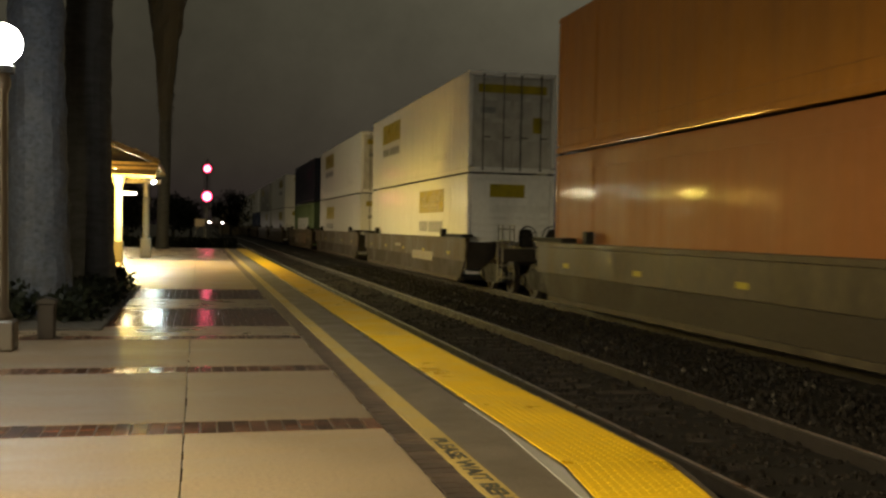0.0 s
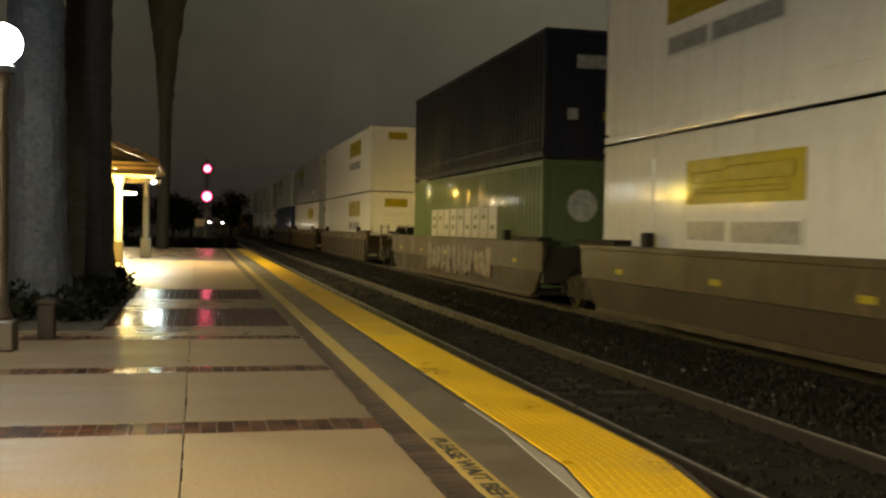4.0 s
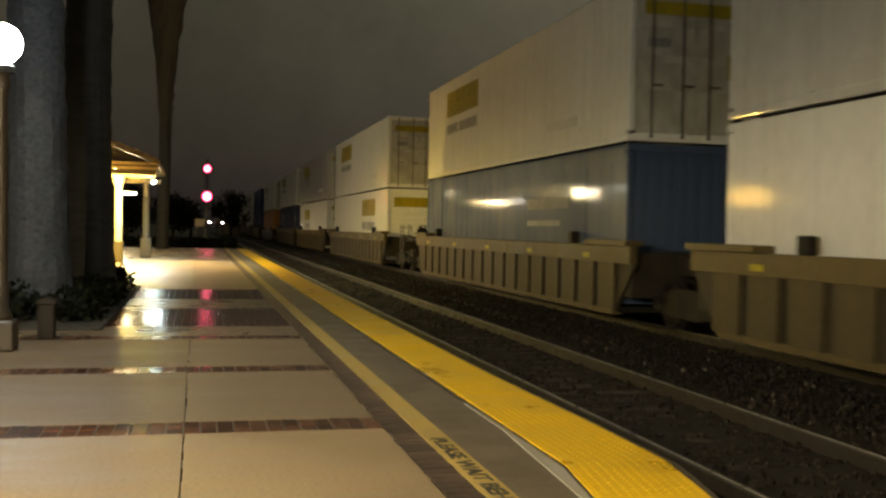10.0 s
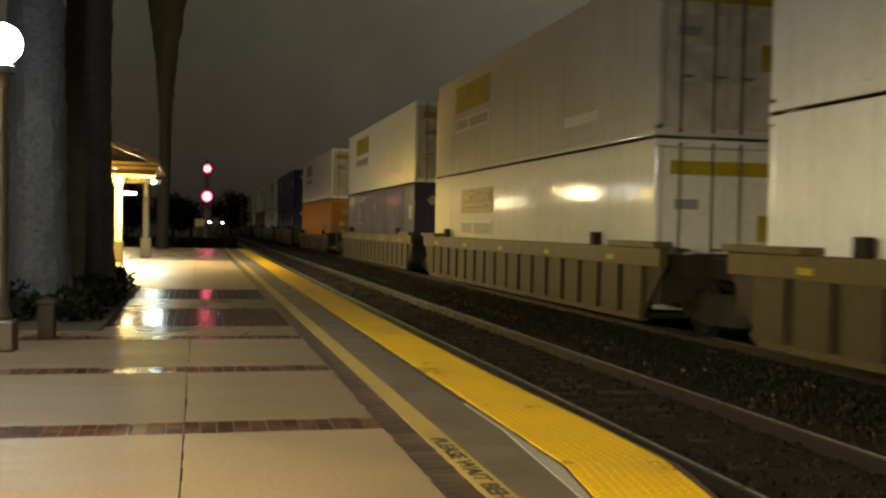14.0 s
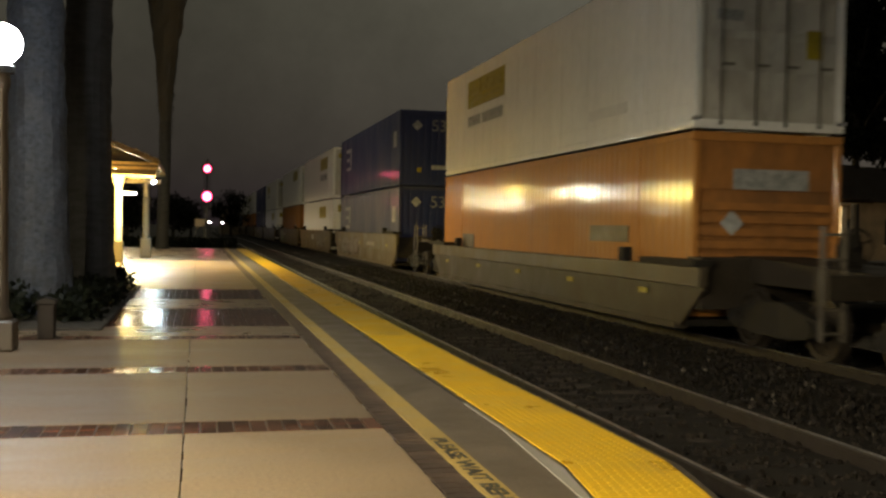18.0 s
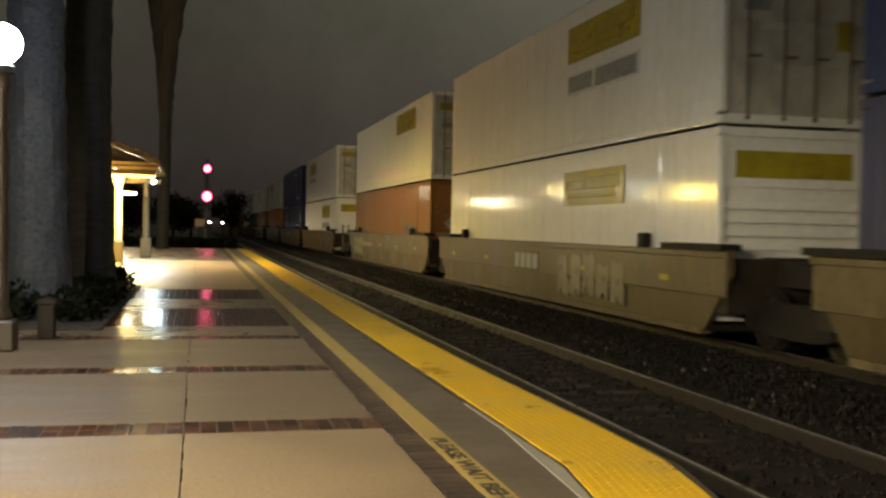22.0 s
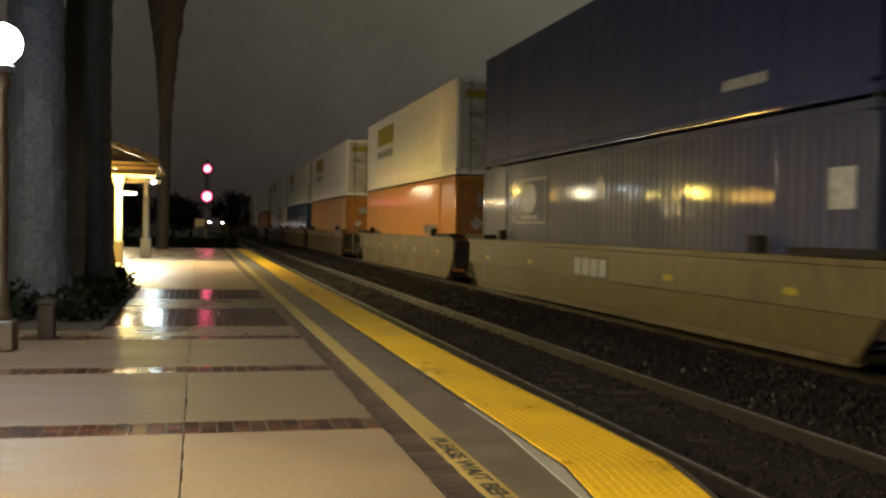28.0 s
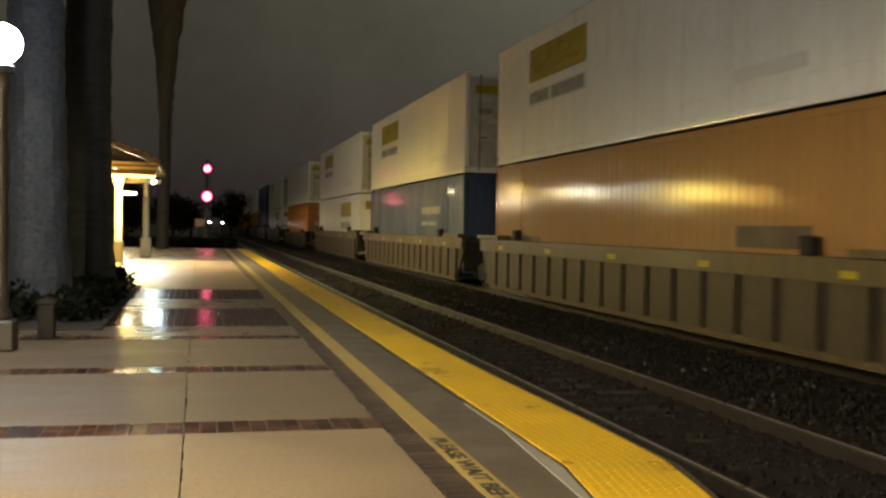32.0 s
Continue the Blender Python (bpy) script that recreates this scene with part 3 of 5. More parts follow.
def palm(m, height, r0, r1, flare, label, seed, skirt=0.0, crown=2.2, count=46, rough=1.0, bark=BARK):
    rng = random.Random(seed)
    p = tagged(empty("palm_tree", m), label, "palm tree", "palms")
    bm = bmesh.new()
    n, rows = 20, []
    steps = int(height / 0.22)
    for j in range(steps + 1):
        z = height * j / steps
        t = j / steps
        r = r0 + (r1 - r0) * t + flare * math.exp(-z / 0.55)
        r *= 1 + 0.035 * rough * (j % 2)
        rows.append([bm.verts.new((r * (1 + 0.06 * rough * noise.noise((i * 1.7, z * 2.3, seed))) * math.cos(2 * math.pi * i / n) + 0.05 * math.sin(z * 0.5 + seed),
                                   r * (1 + 0.06 * rough * noise.noise((i * 1.7, z * 2.3, seed + 9))) * math.sin(2 * math.pi * i / n), z)) for i in range(n)])
    for a, b in zip(rows, rows[1:]):
        for i in range(n):
            bm.faces.new((a[i], a[(i + 1) % n], b[(i + 1) % n], b[i]))
    bm.faces.new(rows[0][::-1])
    bm.faces.new(rows[-1])
    part("trunk", bm, bark, p, "rough brown palm trunk")
    verts, faces = [], []
    top = Vector((0.05 * math.sin(height * 0.5 + seed), 0, height))
    for k in range(count):
        frond(verts, faces, top + Vector((0, 0, 0.3 * rng.random())), rng.random() * 6.283, rng.uniform(-0.7, 1.3), crown * rng.uniform(0.75, 1.05), 15, rng)
    sheet("crown", verts, faces, FROND, p, "dark green fan fronds")
    if skirt:
        verts, faces = [], []
        for k in range(230):
            z = height - skirt * rng.random() ** 1.3
            w = 0.95 * ((z - (height - skirt)) / skirt) ** 0.8 + 0.16
            az = rng.random() * 6.283
            b = Vector((r1 * math.cos(az), r1 * math.sin(az), z + 0.4)) + Vector((top.x, 0, 0))
            frond(verts, faces, b, az, rng.uniform(-1.5, -1.2), w * 1.5, 7, rng)
        bm = bmesh.new()
        n, rows, m_ = 18, [], 26
        for j in range(m_ + 1):
            f = j / m_
            z = height - skirt * 0.86 + skirt * 0.86 * f
            r = r1 + 0.04 + (0.36 + 0.9 * min(1.0, skirt / 6)) * f ** 1.4
            rows.append([bm.verts.new((top.x + r * (1 + 0.22 * noise.noise((i * 0.9, z * 1.3, seed))) * math.cos(2 * math.pi * i / n), r * (1 + 0.22 * noise.noise((i * 0.9, z * 1.3, seed + 5))) * math.sin(2 * math.pi * i / n), z)) for i in range(n)])
        for a, b in zip(rows, rows[1:]):
            for i in range(n):
                bm.faces.new((a[i], a[(i + 1) % n], b[(i + 1) % n], b[i]))
        bm.faces.new(rows[0][::-1])
        bm.faces.new(rows[-1])
        part("thatch", bm, DEADFROND, p, "packed dry brown frond bases")
        sheet("dead_frond_skirt", verts, faces, DEADFROND, p, "hanging skirt of dry brown fronds")
    return p


def clump_tree(m, label, seed, trunk_h, spread, top, leaves=5200, name="tree", leaf=0.16):
    rng = random.Random(seed)
    p = tagged(empty(name, m), label, name)
    bm = bmesh.new()
    tube_pts = []
    lathe(bm, [((0, 0, 0), 0.28), ((0.03, 0, 0.4), 0.2), ((0, 0.05, trunk_h), 0.16), ((0.05, 0.05, top * 0.7), 0.07)], n=10)
    part("trunk", bm, BARK, p)
    bm = bmesh.new()
    for k in range(11):
        a = k * 2.4
        z = trunk_h + (top - trunk_h) * 0.06 * k
        q = Vector((math.cos(a) * spread * 0.75, math.sin(a) * spread * 0.75, min(top - 0.4, z + 1.0 + 0.6 * (k % 3))))
        tube(bm, (0.03, 0.03, z), q, 0.05, 6)
        tube_pts.append(q)
    part("limbs", bm, BARK, p)
    verts, faces = [], []
    blobs = []
    for k in range(26):
        a, rr = rng.random() * 6.283, spread * math.sqrt(rng.random()) * 0.85
        zz = trunk_h + 0.5 + (top - trunk_h - 0.8) * rng.random()
        f = math.sin(math.pi * min(1, max(0.12, (zz - trunk_h) / (top - trunk_h)))) ** 0.6
        blobs.append((Vector((math.cos(a) * rr * f, math.sin(a) * rr * f, zz)), spread * rng.uniform(0.22, 0.42)))
    for k in range(leaves):
        c, r = blobs[k % len(blobs)]
        d = Vector((rng.gauss(0, 1), rng.gauss(0, 1), rng.gauss(0, 1))).normalized()
        b = c + d * r * (0.6 + 0.45 * rng.random())
        q = Vector((rng.gauss(0, 1), rng.gauss(0, 1), rng.gauss(0, 1) - 0.4)).normalized()
        leaf_blade(verts, faces, b, q, d, leaf * (0.8 + 0.8 * rng.random()), leaf * 0.42)
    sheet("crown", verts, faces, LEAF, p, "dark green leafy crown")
    return p


# ---- the train ----
def corrugated(x_out, x_in, y0, y1, z0, z1, pitch, flat, mat, name):
    """A folded steel side: outer flats and inner flats along y, closed behind."""
    bm = bmesh.new()
    pts, y = [], y0
    slope = pitch * (1 - flat) / 2
    while y < y1 - 1e-4:
        for dy, x in ((0, x_out), (pitch * flat / 2, x_out), (pitch * flat / 2 + slope, x_in), (pitch * flat + slope, x_in)):
            if y + dy < y1:
                pts.append((x, y + dy))
        y += pitch
    pts.append((x_out, y1))
    lo = [bm.verts.new((x, yy, z0)) for x, yy in pts]
    hi = [bm.verts.new((x, yy, z1)) for x, yy in pts]
    for i in range(len(pts) - 1):
        bm.faces.new((lo[i], lo[i + 1], hi[i + 1], hi[i]))
    s = 1 if x_in > x_out else -1
    back = [bm.verts.new(p) for p in ((x_in + 0.02 * s, y0, z0), (x_in + 0.02 * s, y1, z0), (x_in + 0.02 * s, y1, z1), (x_in + 0.02 * s, y0, z1))]
    bm.faces.new(back)
    bm.faces.new((lo[0], hi[0], back[3], back[0]))
    bm.faces.new((lo[-1], back[1], back[2], hi[-1]))
    return mesh_of(bm, mat, name=name)


def box_mesh(key, dims, mat, bevel=0.0):
    def make():
        bm = bmesh.new()
        box(bm, *dims)
        return mesh_of(bm, mat, bevel, name=key)
    return cached((key, tuple(round(d, 4) for d in dims), mat.name, bevel), make)


CH = 2.855
WHEELS = []
TRAIN = []   # (thing, where its near end stands at the start, height)


def container(mat, length, at, z, near_end, sign, label, deep=0.012, numbers=False, end_mat=None):
    """A container; its near end is at y = 0. near_end: doors, ribs or plain. sign: what is painted on its side."""
    c = tagged(empty("container", pose(TRACK_2, at, z)), label, "shipping container", "containers on the train")
    h, w, L = CH, CW / 2, length
    end_mat = end_mat or mat
    key = (mat.name, round(L, 2), deep)
    for s in (-1, 1):
        me = cached(("side", s) + key, lambda: corrugated(s * (w - 0.012), s * (w - 0.012 - deep), 0.13, L - 0.13, 0.14, h - 0.1, 0.28 if deep > 0.02 else 0.24 if deep > 0.01 else 0.61, 0.5 if deep > 0.02 else 0.62 if deep > 0.01 else 0.9, mat, "side_wall"))
        part("side_wall", me, None, c)
        def lip():
            bm = bmesh.new()
            prism(bm, [(s * (w - 0.06), 0.0), (s * (w - 0.012), 0.0), (s * (w - 0.003), 0.012), (s * w, 0.035), (s * w, 0.1), (s * (w - 0.004), 0.125), (s * (w - 0.016), 0.15), (s * (w - 0.06), 0.15)], 1, 0.15, L - 0.15)
            return mesh_of(bm, mat, name="bottom_rail")
        part("bottom_rail", cached(("lip", s) + key, lip), None, c)
        def crown():
            bm = bmesh.new()
            o = [(w - 0.05, h - 0.34), (w - 0.006, h - 0.34), (w + 0.002, h - 0.03), (w - 0.006, h), (w - 0.05, h)] if deep < 0.01 else [(w - 0.05, h - 0.11), (w, h - 0.11), (w, h - 0.012), (w - 0.01, h), (w - 0.05, h)]
            prism(bm, [(s * u, v) for u, v in o], 1, 0.15, L - 0.15)
            return mesh_of(bm, mat, name="top_rail")
        part("top_rail", cached(("crown", s) + key, crown), None, c)
        for y in (0.0, L - 0.14):
            part("corner_post", box_mesh("corner_post", (w - 0.12, w + 0.003, y, y + 0.14, 0.17, h - 0.13) if s > 0 else (-w - 0.003, -w + 0.12, y, y + 0.14, 0.17, h - 0.13), mat, 0.022), None, c)
            for zz in (0.0, h - 0.12):
                part("corner_casting", box_mesh("corner_casting", (w - 0.16, w + 0.006, y - 0.005, y + 0.155, zz, zz + 0.12) if s > 0 else (-w - 0.006, -w + 0.16, y - 0.005, y + 0.155, zz, zz + 0.12), mat, 0.012), None, c)
        if L > 15:
            for y in (1.98, L - 2.1):
                part("inner_post", box_mesh("inner_post", (w - 0.06, w + 0.002, y, y + 0.15, 0.15, h - 0.11) if s > 0 else (-w - 0.002, -w + 0.06, y, y + 0.15, 0.15, h - 0.11), mat, 0.018), None, c)
    for s in (-1, 1):
        part("rub_rail", box_mesh("rub_rail", (w - 0.02, w + 0.004, 0.14, L - 0.14, 0.4, 0.43) if s > 0 else (-w - 0.004, -w + 0.02, 0.14, L - 0.14, 0.4, 0.43), mat), None, c)
    part("roof_panel", box_mesh("roof_panel", (-w + 0.05, w - 0.05, 0.06, L - 0.06, h - 0.045, h - 0.01), mat), None, c)
    part("floor_pan", box_mesh("floor_pan", (-w + 0.05, w - 0.05, 0.06, L - 0.06, 0.06, 0.14), GRIME), None, c)
    part("back_wall", box_mesh("back_wall", (-w + 0.12, w - 0.12, L - 0.09, L - 0.04, 0.14, h - 0.11), mat), None, c)
    part("header", box_mesh("header", (-w + 0.12, w - 0.12, 0.0, 0.1, h - 0.13, h), mat), None, c)
    part("threshold", box_mesh("threshold", (-w + 0.12, w - 0.12, 0.0, 0.1, 0.0, 0.14), mat), None, c)
    if z < 1:
        for x in (-w + 0.09, w - 0.09):
            for y in (0.09, L - 0.09):
                part("twist_lock", box_mesh("twist_lock", (-0.05, 0.05, -0.06, 0.06, h, HIGH_Z - LOW_Z), GRIME), None, c).location = (x, y, 0)
    if near_end == "doors":
        def leaf():
            bm = bmesh.new()
            box(bm, 0.005, w - 0.13, 0.035, 0.075, 0.15, h - 0.14)
            return mesh_of(bm, end_mat, name="door")
        def leaf2():
            bm = bmesh.new()
            box(bm, -w + 0.13, -0.005, 0.035, 0.075, 0.15, h - 0.14)
            return mesh_of(bm, end_mat, name="door")

        def rod():
            bm = bmesh.new()
            tube(bm, (0, 0.0, 0.1), (0, 0.0, h - 0.06), 0.016, 6)
            box(bm, -0.03, 0.03, -0.02, 0.03, 0.06, 0.12)
            box(bm, -0.03, 0.03, -0.02, 0.03, h - 0.12, h - 0.06)
            box(bm, -0.02, 0.2, -0.03, -0.01, 0.98, 1.02)
            return mesh_of(bm, ROD, name="lock_rod")
        for s, f in ((1, leaf), (-1, leaf2)):
            d = part("door", cached(("door", s, end_mat.name), f), None, c)
            for k in range(4):
                part("door_panel", box_mesh("door_panel", (0.06, w - 0.18, 0.022, 0.034, 0.28, 0.78) if s > 0 else (-w + 0.18, -0.06, 0.022, 0.034, 0.28, 0.78), end_mat), None, d).location = (0, 0, k * 0.63)
            for x in (0.26, 0.86):
                r = part("lock_rod", cached("rod", rod), None, d, "grimy lock rod")
                r.location = (s * x, 0.0, 0)
        if mat in (WHITE, GREY, GREY_WHITE):
            part("end_sign", box_mesh("end_sign", (-1.02, 1.02, 0.012, 0.02, 2.26, 2.5), YELLOW_SIGN), None, c, "yellow sign strip")
            part("placard", box_mesh("placard", (-0.95, -0.5, 0.012, 0.02, 1.68, 1.85), DARK_SIGN), None, c, "dark placard")
            part("placard", box_mesh("placard", (0.62, 0.9, 0.012, 0.02, 1.15, 1.6), YELLOW_SIGN), None, c, "yellow placard")
    elif near_end == "ribs":
        def wall():
            bm = bmesh.new()
            box(bm, -w + 0.12, w - 0.12, 0.095, 0.12, 0.14, h - 0.13)
            box(bm, -w + 0.12, w - 0.12, 0.05, 0.094, 1.98, h - 0.13)
            return mesh_of(bm, end_mat, name="front_wall")
        fw = part("front_wall", cached(("ribs", end_mat.name), wall), None, c)
        for k in range(8):
            part("rib", box_mesh("wall_rib", (-w + 0.14, w - 0.14, 0.018, 0.096, 0.0, 0.12), end_mat), None, fw).location = (0, 0, 0.25 + k * 0.2)
        if mat in (WHITE, GREY, GREY_WHITE):
            part("end_sign", box_mesh("end_sign", (-0.62, 0.42, 0.036, 0.046, 2.2, 2.58) if at < 100 else (-1.0, 0.95, 0.036, 0.046, 2.12, 2.52), YELLOW_SIGN), None, c, "yellow sign strip")
        elif mat in (ORANGE, DULL_ORANGE, FADED_ORANGE, RUST, BURNT):
            part("end_sign", box_mesh("end_sign", (-0.6, 0.72, 0.036, 0.046, 1.98, 2.3), DARK_SIGN), None, c, "dark lettering bar")
            diamond(c, -0.62, 1.45)
    else:
        def wall():
            bm = bmesh.new()
            box(bm, -w + 0.12, w - 0.12, 0.05, 0.09, 0.14, h - 0.13)
            return mesh_of(bm, end_mat, name="front_wall")
        fw = part("front_wall", cached(("plain", end_mat.name), wall), None, c)
        for k in range(9):
            part("rib", box_mesh("wall_rib", (0.0, 0.14, 0.024, 0.051, 0.16, h - 0.16), end_mat), None, fw).location = (-w + 0.2 + k * (2 * w - 0.55) / 8, 0, 0)
        if numbers:
            lettering("number", "53", 0.62, FAINT_SIGN, c, pose(-0.08, 0.02, 2.08, 90, 0, 0), 0.004)
            diamond(c, -0.62, 2.28)
            part("lettering_bar", box_mesh("lettering_bar", (-0.05, 0.75, 0.014, 0.022, 0.62, 0.78), PALE_SIGN), None, c)
            part("placard", box_mesh("placard", (-0.62, -0.45, 0.014, 0.022, 0.5, 0.68), YELLOW_SIGN), None, c, "yellow placard")
        elif mat in (WHITE, GREY, GREY_WHITE):
            part("end_sign", box_mesh("end_sign", (-0.5, 0.35, 0.012, 0.022, 2.3, 2.62), YELLOW_SIGN), None, c, "yellow sign panel")
        elif mat is BLACKISH:
            part("lettering_bar", box_mesh("lettering_bar", (-0.55, 0.25, 0.014, 0.022, 2.0, 2.3), PALE_SIGN), None, c)
            part("placard", box_mesh("placard", (-0.75, -0.5, 0.014, 0.022, 0.85, 1.1), PALE_SIGN), None, c)
            part("placard", box_mesh("placard", (0.1, 0.3, 0.014, 0.022, 0.85, 1.05), YELLOW_SIGN), None, c)
        elif mat is GREEN:
            bm = bmesh.new()
            lathe(bm, [((-0.35, 0.022, 1.85), 0.36), ((-0.35, 0.012, 1.85), 0.36)], axis=1, n=20)
            part("round_emblem", bm, PALE_SIGN, c, "pale round emblem")
    side_sign(c, sign, mat, L, w)
    TRAIN.append((c, at, z))
    return c


def diamond(c, x, z):
    def make():
        bm = bmesh.new()
        prism(bm, [(-0.2, 0), (0, -0.2), (0.2, 0), (0, 0.2)], 1, 0.012, 0.022)
        return mesh_of(bm, PALE_SIGN, name="diamond_placard")
    d = part("diamond_placard", cached("diamond", make), None, c, "pale diamond placard")
    d.location = (x, 0, z)


def side_sign(c, sign, mat, L, w):
    x0, x1 = -w - 0.004, -w + 0.012

    def panel(name, y0, y1, z0, z1, m, label=""):
        if m is DARK_SIGN and y1 - y0 > 2.5:      # words worn past reading, as bars on a stained ground
            h, w_ = z1 - z0, y1 - y0
            g = part(name, box_mesh(name, (x0, x1, y0, y1, z0, z1), WASHED_SIGN), None, c, "row of dark lettering")
            for a, b, lo, hi in ((0.02, 0.57, 0.1, 0.88), (0.61, 0.98, 0.14, 0.9)):
                part("word", box_mesh("word", (x0 - 0.002, x1, y0 + w_ * a, y0 + w_ * b, z0 + h * lo, z0 + h * hi), m), None, g)
            return
        p = part(name, box_mesh(name, (x0, x1, y0, y1, z0, z1), m), None, c, label)
        if m is YELLOW_SIGN:
            h, w_ = z1 - z0, y1 - y0
            part("border", box_mesh("border", (x0 - 0.002, x1, y0 + 0.06, y1 - 0.06, z0 + h * 0.05, z0 + h * 0.1), SIGN_INK), None, p)
            for a, b, lo, hi in ((0.07, 0.6, 0.46, 0.8), (0.64, 0.93, 0.46, 0.72), (0.12, 0.9, 0.22, 0.34)):
                part("mark", box_mesh("mark", (x0 - 0.002, x1, y0 + w_ * a, y0 + w_ * b, z0 + h * lo, z0 + h * hi), SIGN_INK, 0.03), None, p)
    if sign == "far":            # yellow panel over a dark bar, high up near the far end
        panel("side_sign", L - 6.0, L - 2.5, 1.75, 2.5, YELLOW_SIGN, "yellow sign panel")
        panel("lettering_bar", L - 6.0, L - 2.5, 1.2, 1.55, DARK_SIGN, "dark lettering bar")
        panel("lettering_bar", 2.6, 4.4, 0.5, 0.7, WASHED_SIGN)
    elif sign == "far_high":
        panel("side_sign", 2.6, 6.1, 1.9, 2.65, YELLOW_SIGN, "yellow sign panel")
        panel("lettering_bar", L - 4.4, L - 2.6, 0.5, 0.7, WASHED_SIGN)
    elif sign == "near":
        panel("side_sign", 2.9, 6.4, 1.79, 2.52, YELLOW_SIGN, "yellow sign panel")
        panel("lettering_bar", 2.9, 6.4, 1.12, 1.56, DARK_SIGN, "dark lettering bar")
    elif sign == "near_low":
        panel("side_sign", 3.4, 6.5, 1.79, 2.48, YELLOW_SIGN, "yellow sign panel")
    elif sign == "mid":
        panel("side_sign", L - 6.5, L - 3.3, 1.72, 2.4, YELLOW_SIGN, "yellow sign panel")
        panel("lettering_bar", L - 6.5, L - 3.3, 1.12, 1.5, DARK_SIGN, "dark lettering bar")
    elif sign == "emblem":       # a square pale emblem near the far end
        ink = PALE_SIGN if mat is NAVY else FAINT_SIGN
        panel("lettering_bar", L - 3.6, L - 1.9, 2.1, 2.28, ink)
        panel("lettering_bar", L - 3.6, L - 3.25, 1.42, 2.1, ink)
        panel("lettering_bar", L - 3.0, L - 2.1, 1.66, 1.82, ink)
        panel("lettering_bar", L - 3.5, L - 2.0, 1.2, 1.36, ink)
        panel("lettering_bar", 0.7, 1.3, 1.5, 2.1, ink)
    elif sign == "bars":
        for k in range(9):       # a row of big pale blocks, with a short green dash or two let into most
            y1 = 10.9 - k * 0.83
            p = part("pale_block", box_mesh("pale_block", (x0, x1, -0.74, 0.0, 1.05, 1.87), PALE_SIGN), None, c, "big pale painted block")
            p.location = (0, y1, 0)
            for z in ((1.28, 1.55), (1.55,), (1.28,))[k % 3]:
                part("dash", box_mesh("dash", (x0 - 0.003, x1, -0.5, -0.18, z, z + 0.12), GREEN), None, p)
    elif sign == "small":
        panel("lettering_bar", L - 3.4, L - 2.2, 0.75, 1.15, LETTER_BACK)
        panel("lettering_bar", 2.4, 4.2, 1.1, 1.4, LETTER_BACK)
    elif sign == "low_bar":
        panel("lettering_bar", 2.3, 3.5, 0.42, 0.58, PALE_SIGN)
        panel("lettering_bar", 4.4, 5.4, 2.2, 2.4, PALE_SIGN)
    elif sign == "faint":
        panel("lettering_bar", 2.9, 5.6, 1.75, 1.98, FAINT_SIGN)
        panel("lettering_bar", 3.4, 5.6, 1.38, 1.5, FAINT_SIGN)
    elif sign == "window":       # a thin pale frame round a worn round emblem, and a small disc further along
        for y0, y1, z0, z1 in ((L - 5.05, L - 2.65, 2.42, 2.47), (L - 5.05, L - 2.65, 1.43, 1.48), (L - 5.05, L - 4.99, 1.48, 2.42), (L - 2.71, L - 2.65, 1.48, 2.42)):
            panel("frame_bar", y0, y1, z0, z1, EMBLEM)
        panel("lettering_bar", L - 4.5, L - 3.3, 1.53, 1.62, EMBLEM)
        for y, z, r, wide in ((L - 3.85, 2.0, 0.33, 1.7), (8.06, 2.12, 0.22, 1.0)):
            bm = bmesh.new()
            prism(bm, [(y + wide * r * math.cos(k * 0.2618), z + r * math.sin(k * 0.2618)) for k in range(24)], 0, x0, x1)
            part("round_emblem", bm, EMBLEM, c, "worn pale round emblem")
        panel("pale_placard", 0.35, 0.85, 1.6, 2.1, PALE_SIGN if c.location.y > 300 else FAINT_SIGN)


WHEEL_R = 0.42


